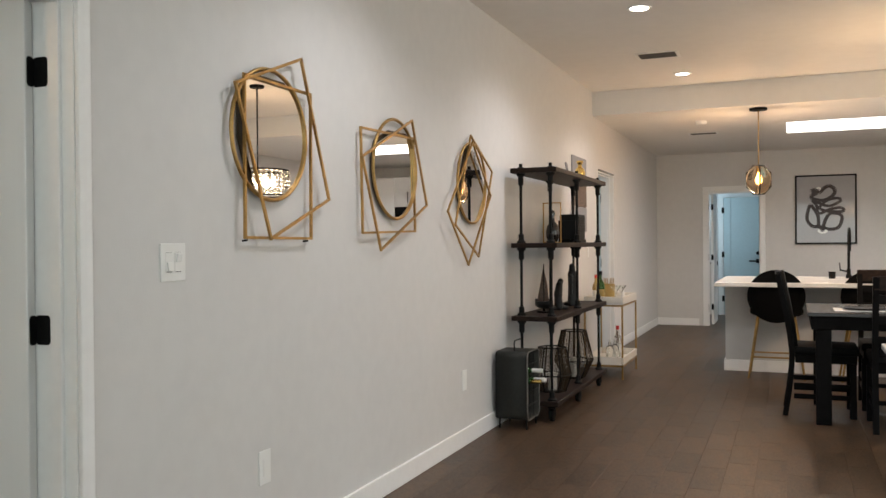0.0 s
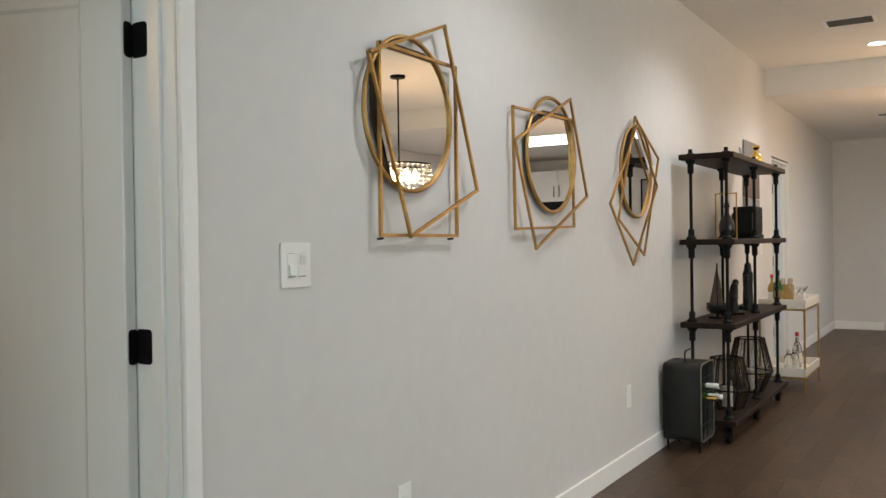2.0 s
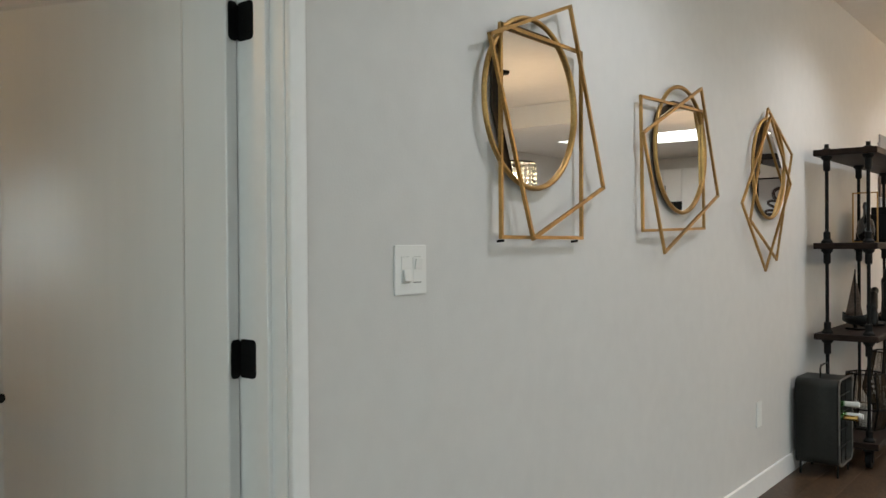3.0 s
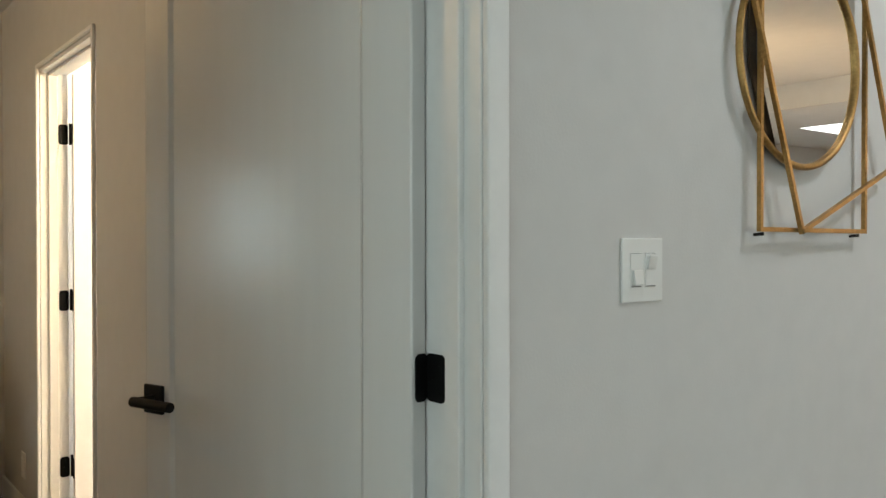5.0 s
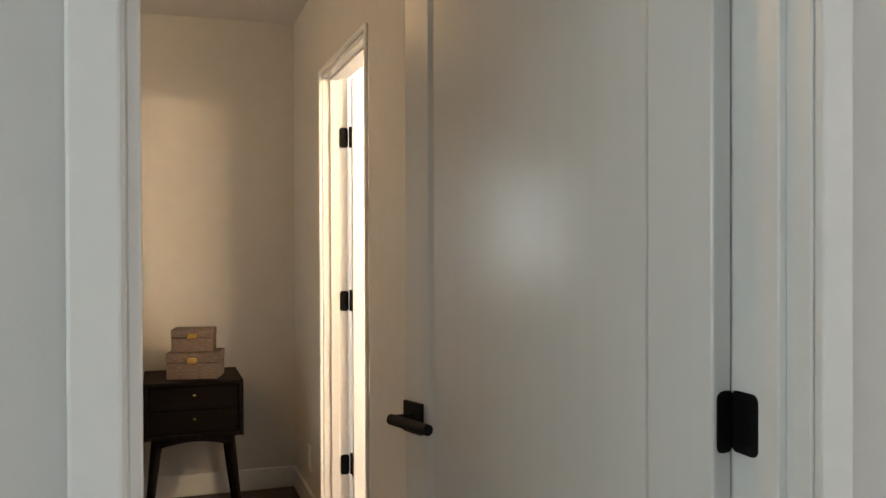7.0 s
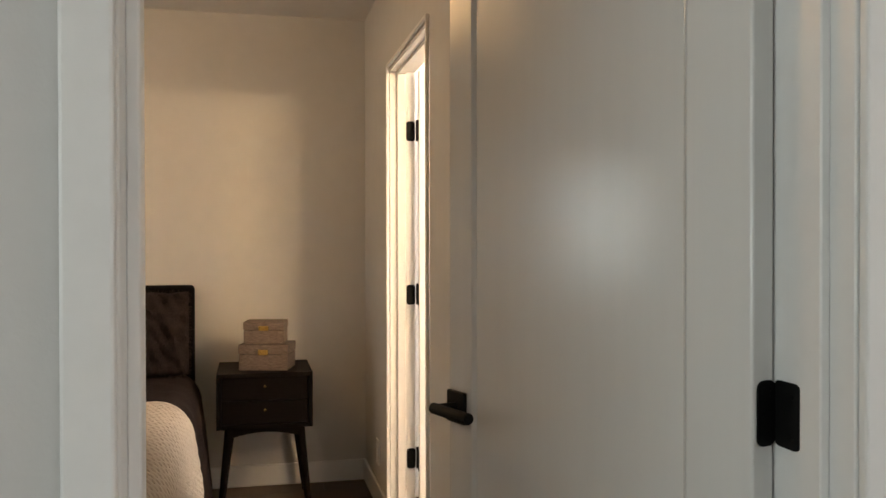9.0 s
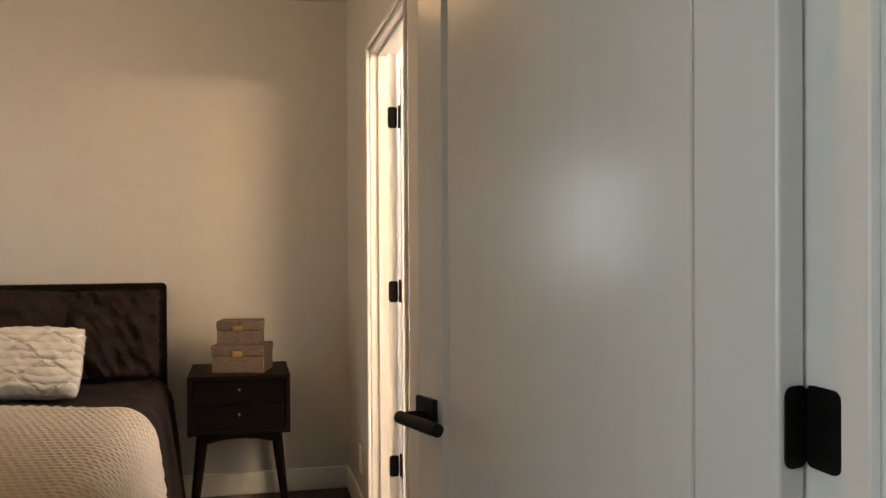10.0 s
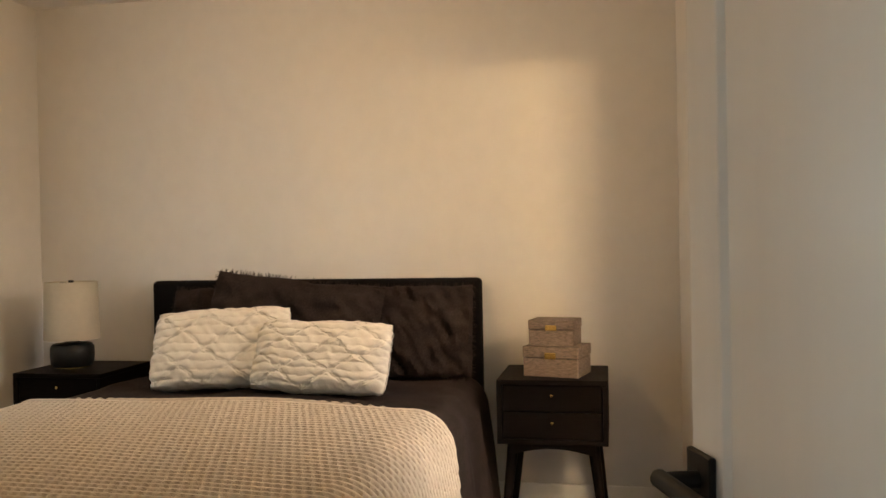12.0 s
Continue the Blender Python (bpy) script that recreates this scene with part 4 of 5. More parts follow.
wire_lantern(pose(0.235, 6.32, 0.15, 0, 0, 10), 0.34, 0.145, 0.105, 0.10, "black wire lantern with candle on the bottom shelf")
wire_lantern(pose(0.235, 7.02, 0.15, 0, 0, 25), 0.40, 0.165, 0.105, 0.09, "tall black wire lantern with candle on the bottom shelf")

# level three: sailing boat, crouching figure, standing figure
boat = thing("model_boat", pose(0.20, 6.22, 0.762, 0, 0, 58), "dark model sailing boat on the shelf", "ornament")
hull = bmesh.new()
sheet(hull, 13, 7, lambda u, v: ((2 * v - 1) * 0.05 * bell(2 * u - 1, 2.4), (2 * u - 1) * 0.10, 0.03 + 0.055 * abs(2 * v - 1) ** 2 + 0.02 * abs(2 * u - 1) ** 3))
part("hull", hull, CERAM, boat, "dark curved hull", True).modifiers.new("thickness", "SOLIDIFY").thickness = 0.006
st = bx(-0.03, 0.03, -0.05, 0.05, 0, 0.012, 0.002)
rod(st, (0, 0, 0.01), (0, 0, 0.04), 0.01)
part("stand", st, DWOOD, boat)
part("mast", rod(bmesh.new(), (0, 0, 0.035), (0, 0, 0.37), 0.004), BLACK, boat)
for sgn, zt, ln in ((1, 0.35, 0.07), (-1, 0.31, 0.055)):
    sl = bmesh.new()
    sheet(sl, 8, 8, lambda u, v: (0.018 * math.sin(math.pi * u) * math.sin(math.pi * v), sgn * (0.006 + ln * v * (1 - u)), 0.085 + (zt - 0.085) * u))
    part("sail", sl, TWEED, boat, "brown cloth sail", True).modifiers.new("thickness", "SOLIDIFY").thickness = 0.002


def figure(name, m, blobs, label):
    """An abstract dark figure as one mesh of turned and joined forms."""
    bm = bmesh.new()
    for p, q, r0, r1 in blobs:
        rod(bm, p, q, r0, 14, r1)
        for c, r in ((p, r0), (q, r1)):
            o = bmesh.ops.create_icosphere(bm, subdivisions=2, radius=r)
            bmesh.ops.translate(bm, vec=c, verts=o["verts"])
    ob = part(name, bm, CERAM, None, "", True)
    ob.matrix_world = m
    return tagged(ob, label, "sculpture")


figure("sculpture", pose(0.24, 6.50, 0.762), [((-0.05, -0.06, 0.016), (0.05, 0.06, 0.016), 0.016, 0.016), ((0, 0, 0.03), (0, -0.01, 0.12), 0.035, 0.03), ((0, -0.01, 0.12), (0, 0.03, 0.20), 0.034, 0.026), ((0, 0.03, 0.20), (0, 0.07, 0.225), 0.022, 0.024), ((0, 0, 0.1), (0, 0.06, 0.13), 0.02, 0.014)], "small dark abstract sculpture on the shelf")
figure("sculpture", pose(0.235, 6.98, 0.762), [((-0.06, 0, 0.014), (0.06, 0, 0.014), 0.014, 0.014), ((0, 0, 0.02), (0, 0, 0.16), 0.040, 0.034), ((0, 0, 0.16), (0, 0, 0.27), 0.034, 0.038), ((0, 0, 0.27), (0, 0, 0.335), 0.03, 0.024), ((0, -0.045, 0.10), (0, -0.045, 0.25), 0.014, 0.018), ((0, 0.045, 0.10), (0, 0.045, 0.25), 0.014, 0.018)], "tall dark standing sculpture on the shelf")

# level two: wire cube with bottle vase, black storage radio
wf = thing("display_frame", pose(0.225, 6.38, 1.295, 0, 0, 78), "thin bronze frame with a dark bottle vase", "ornament")
bm = bmesh.new()
for sy in (-0.075, 0.075):
    rod(bm, (0, sy, 0.004), (0, sy, 0.31), 0.005, square=True)
for z in (0.004, 0.31):
    rod(bm, (0, -0.079, z), (0, 0.079, z), 0.005, square=True)
part("bronze_frame", bm, GOLD, wf)
vase = part("vase", lathe([(0, 0.006), (0.030, 0.006), (0.050, 0.04), (0.055, 0.085), (0.045, 0.13), (0.018, 0.165), (0.014, 0.20), (0.02, 0.225), (0.014, 0.25), (0, 0.255)], 24), GLOSSC, None, "", True)
vase.matrix_world = pose(0.225, 6.40, 1.295)
tagged(vase, "small glossy dark bottle vase on the shelf", "vase")
rb = thing("black_box", pose(0.23, 6.98, 1.295, 0, 0, 0), "black ribbed decorative box on the shelf", "box")
part("body", box(bmesh.new(), -0.07, 0.085, -0.12, 0.14, 0.03, 0.235, 0.006), BLACK, rb)
part("base", box(bmesh.new(), -0.078, 0.093, -0.14, 0.15, 0.0, 0.03, 0.004), BLACK, rb)
part("side_block", box(bmesh.new(), -0.07, 0.075, -0.165, -0.122, 0.03, 0.185, 0.004), BLACK, rb)
for k in range(8):
    part("rib", bx(0.085, 0.091, -0.10, 0.12, 0.05 + k * 0.022, 0.062 + k * 0.022, 0.002), BLACK, rb)
# top level
fp = thing("small_frame", pose(0.20, 7.02, 1.842, 0, -9, 10), "small grey picture frame on the top board", "picture frame")
part("frame", bx(-0.008, 0.008, -0.055, 0.055, 0, 0.135, 0.003), PAPER, fp)
part("stand", bx(-0.05, -0.008, -0.01, 0.01, 0.0, 0.07, 0.002), BLACK, fp)
gb = thing("gold_ornament", pose(0.27, 7.14, 1.842), "small shiny gold bird-like ornament", "ornament")
part("body", lathe([(0, 0), (0.03, 0.002), (0.045, 0.03), (0.048, 0.05), (0.035, 0.085), (0.018, 0.10), (0.016, 0.12), (0.03, 0.14), (0.026, 0.155), (0, 0.158)], 22), BRASS, gb, "", True)

# tall weathered wall plaque
pq = thing("wall_plaque", pose(0, 8.21, 1.40), "tall weathered metal plaque on the wall", "wall art")
for k in range(3):
    part("board", box(bmesh.new(), 0.006, 0.020, -0.30, 0.29, k * 0.247 + 0.002, k * 0.247 + 0.243, 0.004), PAPER if k != 1 else TWEED, pq)
part("bracket", rod(bmesh.new(), (0.001, 0, 0.1), (0.001, 0, 0.65), 0.005), BLACK, pq)

# ---- wine cabinet ----
wc = thing("wine_cabinet", pose(0, 0, 0), "dark grey metal wine cabinet with bottles and wire handle", "wine rack")
CX0, CX1, CYa, CYb, CZ0, CZ1 = 0.030, 0.262, 5.560, 5.850, 0.065, 0.540
pts = []
r = 0.045
for cy, cz, a0 in ((CYb - r, CZ1 - r, 0), (CYa + r, CZ1 - r, 90), (CYa + r, CZ0 + r, 180), (CYb - r, CZ0 + r, 270)):
    for i in range(7):
        a = radians(a0 + 15 * i)
        pts.append((cy + r * math.cos(a), cz + r * math.sin(a)))
shell = bmesh.new()
rows = [[shell.verts.new((x, y, z)) for y, z in pts] for x in (CX0, CX1)]
for i in range(len(pts)):
    j = (i + 1) % len(pts)
    shell.faces.new((rows[0][i], rows[0][j], rows[1][j], rows[1][i]))
body = part("shell", shell, STEEL, wc, "bent grey steel shell", True)
body.modifiers.new("thickness", "SOLIDIFY").thickness = 0.006
part("back", bx(CX0, CX0 + 0.004, CYa + 0.01, CYb - 0.01, CZ0 + 0.01, CZ1 - 0.01), STEEL, wc)
# rim in a paler grey than the shell
part("edge_rim", bar_loop(bmesh.new(), [(CX1, y, z) for y, z in pts[::1]], 0.005, False), EDGE, wc, "paler grey metal edge rim")
grid = bmesh.new()
for k in range(1, 5):
    z = CZ0 + (CZ1 - CZ0) * k / 5
    rod(grid, (CX1 - 0.012, CYa + 0.008, z), (CX1 - 0.012, CYb - 0.008, z), 0.003, 6)
    rod(grid, (CX0 + 0.03, CYa + 0.008, z), (CX0 + 0.03, CYb - 0.008, z), 0.003, 6)
for k in range(1, 3):
    y = CYa + (CYb - CYa) * k / 3
    rod(grid, (CX1 - 0.012, y, CZ0 + 0.006), (CX1 - 0.012, y, CZ1 - 0.006), 0.003, 6)
part("bottle_grid", grid, BLACK, wc, "black wire bottle grid")
hd = bmesh.new()
hp = [(0.15, 5.62, CZ1), (0.15, 5.62, CZ1 + 0.055), (0.15, 5.635, CZ1 + 0.07), (0.15, 5.775, CZ1 + 0.07), (0.15, 5.79, CZ1 + 0.055), (0.15, 5.79, CZ1)]
for a, b in zip(hp, hp[1:]):
    rod(hd, a, b, 0.005, 8)
part("handle", hd, STEEL, wc, "bent wire handle")
for x, y in ((0.05, 5.59), (0.05, 5.82), (0.245, 5.59), (0.245, 5.82)):
    part("leg", rod(bmesh.new(), (x, y, 0.0), (x, y, CZ0 + 0.004), 0.006, 10), BLACK, wc)


def wine_bottle(m, glass, foil, label):
    b = thing("wine_bottle", m, label, "bottle", "wine bottles in the cabinet")
    part("glass", lathe([(0, 0), (0.036, 0), (0.037, 0.01), (0.037, 0.17), (0.030, 0.195), (0.015, 0.215), (0.0135, 0.25), (0, 0.25)], 18), glass, b, "", True)
    part("foil", lathe([(0.0142, 0.225), (0.0150, 0.29), (0.0155, 0.292), (0.0155, 0.305), (0, 0.306)], 16), foil, b, "foil neck wrap", True)
    return b


for k, (y, z, foil) in enumerate(((5.655, 0.405, CAPW), (5.70, 0.335, CAPW), (5.745, 0.325, CAPW), (5.62, 0.335, BRASS))):
    wine_bottle(pose(0.038, y, z, 0, 90, 0), GREENG, foil, "wine bottle lying in the wire grid with foil neck")

# ---- bar cart ----
bc = thing("bar_cart", pose(0, 0, 0), "two-tier bar cart with white trays and gold frame", "bar cart")
KX0, KX1, KY0, KY1 = 0.120, 0.475, 7.945, 8.690
for x in (KX0, KX1):
    for y in (KY0, KY1):
        part("leg", rod(bmesh.new(), (x, y, 0.0), (x, y, 0.700), 0.0105, square=True), GOLD, bc, "slim gold leg")
for z in (0.695, 0.125):
    part("rail", bar_loop(bmesh.new(), [(KX0, KY0, z), (KX1, KY0, z), (KX1, KY1, z), (KX0, KY1, z)], 0.0105), GOLD, bc, "gold frame rail")
    tr = bx(KX0 - 0.008, KX1 + 0.008, KY0 - 0.008, KY1 + 0.008, z + 0.012, z + 0.022, 0.002)
    for a in ((KX0 - 0.008, KX0 + 0.006, KY0 - 0.008, KY1 + 0.008), (KX1 - 0.006, KX1 + 0.008, KY0 - 0.008, KY1 + 0.008), (KX0 + 0.006, KX1 - 0.006, KY0 - 0.008, KY0 + 0.006), (KX0 + 0.006, KX1 - 0.006, KY1 - 0.006, KY1 + 0.008)):
        box(tr, *a, z + 0.022, z + 0.085, 0.002)
    part("tray", tr, CANV, bc, "white wooden tray")


def bottle(m, r, h, glass, cap, label, band=None):
    b = thing("bottle", m, label, "bottle", "bottles on the bar cart")
    part("glass", lathe([(0, 0), (r * 0.95, 0), (r, 0.008), (r, h * 0.55), (r * 0.75, h * 0.64), (r * 0.36, h * 0.74), (r * 0.33, h * 0.9), (0, h * 0.9)], 18), glass, b, "", True)
    part("cap", lathe([(r * 0.4, h * 0.88), (r * 0.42, h), (0, h)], 14), cap, b, "bottle cap", True)
    if band:
        part("label_band", lathe([(r + 0.0008, h * 0.14), (r + 0.0008, h * 0.42)], 18), band, b, "paper label", True)
    return b


bottle(pose(0.24, 8.10, 0.717), 0.040, 0.30, GREENG, BLACK, "green spirit bottle with yellow label", LIQUOR)
bottle(pose(0.17, 8.22, 0.717), 0.036, 0.26, LIQUOR, RED, "amber spirit bottle with red cap", CAPW)
bottle(pose(0.40, 8.40, 0.717), 0.016, 0.13, CAPW, BLACK, "small shaker with black top")
bottle(pose(0.30, 8.22, 0.147), 0.038, 0.20, GLASS, CAPW, "clear bottle of pale spirit")
bottle(pose(0.33, 8.33, 0.147), 0.038, 0.20, GLASS, CAPW, "clear bottle of pale spirit")
bottle(pose(0.33, 8.47, 0.147), 0.040, 0.31, GLASS, RED, "clear bottle with red cap", CAPW)
for gx, gy in ((0.38, 8.12), (0.40, 8.30)):
    g = thing("martini_glass", pose(gx, gy, 0.717), "clear martini glass on the cart", "glass", "martini glasses on the cart")
    part("bowl", lathe([(0.004, 0.085), (0.052, 0.155), (0.050, 0.155), (0.003, 0.088), (0.004, 0.085)], 24), GLASS, g, "", True)
    part("stem", lathe([(0, 0), (0.034, 0.001), (0.034, 0.003), (0.004, 0.010), (0.0035, 0.086), (0, 0.086)], 20), GLASS, g, "", True)
tum = part("tumbler", lathe([(0, 0.004), (0.058, 0.004), (0.062, 0.16), (0.059, 0.16), (0.055, 0.008), (0, 0.008)], 28), LIQUOR, None, "", True)
tum.matrix_world = pose(0.25, 8.45, 0.717)
tagged(tum, "tall amber glass with gold stirring sticks", "tumbler")
for k in range(6):
    a = k * math.tau / 6
    ends = ((0.25 + 0.03 * math.cos(a), 8.45 + 0.03 * math.sin(a), 0.7255), (0.25 + 0.048 * math.cos(a), 8.45 + 0.048 * math.sin(a), 0.935))
    solid("stirring_stick", rod(bmesh.new(), *ends, 0.0045, 8), GOLD, "slim gold stirring stick in an amber glass", "bar tool", group="stirring sticks on the cart", smooth=True)


# ---- kitchen island, stools ----
isl = thing("kitchen_island", pose(0, 0, 0), "painted kitchen island with white baseboard", "island")
part("body", bx(1.33, 4.2, 8.90, 9.85, 0.0, 0.865), PAINT, isl, "pale painted island body")
bs = bx(1.316, 4.2, 8.886, 8.90, 0.0, 0.112, 0.003)
box(bs, 1.316, 1.33, 8.90, 9.85, 0.0, 0.112, 0.003)
part("baseboard", bs, TRIM, isl, "white baseboard")
top = solid("worktop", box(bmesh.new(), 1.27, 4.3, 8.36, 9.95, 0.865, 0.905, 0.004), QUARTZ, "white quartz worktop with deep overhang", "worktop")
fa = thing("faucet", pose(2.49, 9.55, 0.905), "tall dark pull-down kitchen faucet", "faucet")
part("base", lathe([(0, 0), (0.028, 0), (0.028, 0.03), (0.02, 0.04), (0.02, 0.10), (0, 0.10)], 18), BLACK, fa, "", True)
part("spring_column", lathe([(0.012 + 0.003 * (k % 2), 0.10 + 0.012 * k) for k in range(30)], 14), BLACK, fa, "ridged spring column", True)
sp = bmesh.new()
arc = [(0, -0.09 + 0.09 * math.cos(radians(a)), 0.45 + 0.06 * math.sin(radians(a))) for a in range(0, 181, 20)]
for a, b in zip(arc, arc[1:]):
    rod(sp, a, b, 0.011, 10)
rod(sp, arc[-1], (0, -0.18, 0.28), 0.013, 12)
part("spout", sp, BLACK, fa, "curved spout", True)
part("handle", rod(bmesh.new(), (-0.02, 0, 0.07), (-0.085, 0, 0.085), 0.008, 10), BLACK, fa, "side lever", True)
part("side_post", rod(bmesh.new(), (-0.08, 0, 0.08), (-0.085, 0, 0.16), 0.005, 8), BLACK, fa)
cup = part("cup", lathe([(0, 0.0), (0.030, 0.0), (0.036, 0.07), (0.033, 0.07), (0.028, 0.005), (0, 0.005)], 18), BLACK, None, "", True)
cup.matrix_world = pose(2.33, 9.45, 0.905)
tagged(cup, "small black cup on the worktop", "cup")


def stool(m, label):
    """Counter stool; local +y is the way one sits, the round back at -y."""
    s = thing("bar_stool", m, label, "stool", "stools at the island")
    back = bmesh.new()

    def bp(u, v, off):
        a, k = u * math.tau, v
        x, z = 0.255 * k * math.cos(a), 0.775 + 0.248 * k * math.sin(a)
        return (x, -0.20 + 0.42 * x * x + off + 0.03 * (1 - k ** 6) * (1 if off > 0 else -1) * 0.6, z)
    sheet(back, 37, 9, lambda u, v: bp(u, v, 0.02))
    sheet(back, 37, 9, lambda u, v: bp(u, v, -0.02))
    sheet(back, 37, 3, lambda u, v: bp(u, 1.0, -0.02 + 0.04 * v))
    bmesh.ops.remove_doubles(back, verts=back.verts, dist=0.001)
    part("backrest", back, VELVET, s, "round black velvet back", True)
    part("seat", lathe([(0, 0.585), (0.21, 0.585), (0.235, 0.60), (0.24, 0.63), (0.225, 0.66), (0, 0.67)], 32), VELVET, s, "round black velvet seat", True)
    for sx in (-1, 1):
        for sy in (-1, 1):
            part("leg", rod(bmesh.new(), (sx * 0.16, sy * 0.14, 0.59), (sx * 0.245, sy * 0.215, 0.0), 0.013, 12, 0.009), GOLD, s, "tapered gold leg", True)
    fr = [(sx * 0.216, sy * 0.19, 0.20) for sx, sy in ((-1, -1), (1, -1), (1, 1), (-1, 1))]
    part("footrest", bar_loop(bmesh.new(), fr, 0.008, False), GOLD, s, "gold footrest rail")
    return s


st = stool(pose(1.812, 8.65, 0), "black velvet counter stool with round back and gold legs")
copy_thing(st, pose(2.615, 8.65, 0))
copy_thing(st, pose(3.42, 8.65, 0))

# ---- dining table and chairs ----
tb = thing("dining_table", pose(0, 0, 0), "black wooden dining table with grey top", "dining table")
part("tabletop", box(bmesh.new(), 2.05, 4.05, 6.40, 7.36, 0.765, 0.792, 0.004), TTOP, tb, "grey reflective table top")
part("apron", bx(2.075, 4.02, 6.43, 7.33, 0.67, 0.765, 0.003), TABLEW, tb)
for x in (2.105, 3.885):
    for y in (6.44, 7.22):
        part("leg", box(bmesh.new(), x, x + 0.10, y, y + 0.10, 0.0, 0.67, 0.004), TABLEW, tb)
part("apron_knob", rod(bmesh.new(), (2.62, 6.43, 0.715), (2.62, 6.41, 0.715), 0.014, 14), CAPW, tb, "small pale knob", True)
for px, py, r in ((2.45, 6.72, 0), (3.1, 6.65, 0), (3.1, 7.1, 180)):
    pm = solid("placemat", bx(px - 0.22, px + 0.22, py - 0.15, py + 0.15, 0.792, 0.795), CAPW, "white placemat on the dining table", "placemat", group="placemats on the table")
bowl = part("tray", lathe([(0, 0.003), (0.13, 0.003), (0.15, 0.012), (0.148, 0.016), (0.12, 0.008), (0, 0.008)], 28), BLACK, None, "", True)
bowl.matrix_world = pose(2.43, 6.73, 0.795)
tagged(bowl, "flat black plate on the placemat", "plate")


def dining_chair(m, slats, label):
    """Wooden chair; local +y is the way one faces, the back at -y."""
    c = thing("dining_chair", m, label, "chair", "chairs round the table")
    part("seat", box(bmesh.new(), -0.225, 0.225, -0.20, 0.24, 0.455, 0.515, 0.018, seg=3), LEATHER, c, "padded black seat", True)
    part("seat_frame", bx(-0.21, 0.21, -0.19, 0.225, 0.395, 0.457, 0.003), TABLEW, c)

    def curve(z):
        return -0.21 - 0.10 * max(0, (z - 0.45) / 0.6) ** 1.3 - 0.05 * max(0, (0.45 - z) / 0.45) ** 1.6
    for sx in (-0.20, 0.20):
        bm = bmesh.new()
        rings = [[bm.verts.new((sx + i * 0.019, curve(z) + j * 0.019, z)) for i, j in ((-1, -1), (1, -1), (1, 1), (-1, 1))] for z in (0.0, 0.15, 0.3, 0.45, 0.6, 0.75, 0.9, 1.05)]
        for a, b in zip(rings, rings[1:]):
            for i in range(4):
                bm.faces.new((a[i], a[(i + 1) % 4], b[(i + 1) % 4], b[i]))
        bm.faces.new(rings[0][::-1])
        bm.faces.new(rings[-1])
        part("back_post", bm, TABLEW, c)
        part("front_leg", box(bmesh.new(), sx - 0.022, sx + 0.022, 0.175, 0.22, 0, 0.40, 0.003), TABLEW, c)
        for z in (0.13, 0.21):
            part("stretcher", bx(sx - 0.011, sx + 0.011, -0.20, 0.18, z, z + 0.035, 0.002), TABLEW, c)
    if slats:
        for k in range(3):
            z = 0.62 + 0.14 * k
            part("back_slat", bx(-0.19, 0.19, curve(z) - 0.01, curve(z) + 0.01, z - 0.03, z + 0.03, 0.003), TABLEW, c)
        part("top_rail", bx(-0.22, 0.22, curve(1.0) - 0.014, curve(1.0) + 0.014, 0.96, 1.055, 0.006), SHELFW, c, "brown wooden top rail")
    else:
        bm = bmesh.new()
        sheet(bm, 10, 8, lambda u, v: (-0.20 + 0.4 * v, curve(0.5 + 0.56 * u) + 0.0 - 0.02 * math.sin(math.pi * v), 0.5 + 0.56 * u))
        part("back_pad", bm, LEATHER, c, "black leather back pad", True).modifiers.new("thickness", "SOLIDIFY").thickness = 0.045
    part("cross_rail", bx(-0.18, 0.18, -0.01, 0.012, 0.15, 0.18, 0.002), TABLEW, c)
    return c


ch1 = dining_chair(pose(2.16, 6.93, 0, 0, 0, -90), False, "black leather dining chair at the table end")
ch2 = dining_chair(pose(2.665, 6.52, 0, 0, 0, 0), True, "black wooden slat-back dining chair with brown top rail")
copy_thing(ch2, pose(2.66, 7.30, 0, 0, 0, 180))
copy_thing(ch2, pose(3.42, 6.52, 0, 0, 0, 0))
copy_thing(ch2, pose(3.42, 7.30, 0, 0, 0, 180))
sd = thing("side_table", pose(0, 0, 0), "low table with cream top and dark legs", "table")
part("tabletop", box(bmesh.new(), 2.456, 3.3, 4.95, 5.78, 0.625, 0.66, 0.004), QUARTZ, sd, "cream top")
for x, y in ((2.50, 5.0), (2.50, 5.72), (3.24, 5.0), (3.24, 5.72)):
    part("leg", rod(bmesh.new(), (x, y, 0), (x, y, 0.625), 0.022, square=True), TABLEW, sd)

# ---- lamps ----
pd = thing("pendant_lamp", pose(1.645, 9.12, 0), "lit amber glass pendant with black faceted cage", "pendant lamp")
part("canopy", lathe([(0, KZ - 0.025), (0.085, KZ - 0.022), (0.088, KZ), (0, KZ)], 28), BLACK, pd, "black ceiling canopy", True)
part("stem", rod(bmesh.new(), (0, 0, 2.04), (0, 0, KZ - 0.02), 0.006, 10), GOLD, pd, "slim brass stem")
cg = bmesh.new()
oct_pts = [(0.052, 2.058), (0.115, 1.985), (0.115, 1.845), (0.052, 1.772)]
for k in range(2):
    a = radians(90 * k + 8)
    loop = [(r * math.cos(a), r * math.sin(a), z) for r, z in oct_pts] + [(-r * math.cos(a), -r * math.sin(a), z) for r, z in oct_pts[::-1]]
    bar_loop(cg, loop, 0.0075, False)
part("cage", cg, BLACK, pd, "black faceted cage")
gl = part("globe", lathe([(0.04, 2.050), (0.085, 2.02), (0.118, 1.96), (0.122, 1.915), (0.112, 1.86), (0.08, 1.80), (0.045, 1.78)], 28), THIN, pd, "amber glass globe", True)
gl.visible_shadow = False
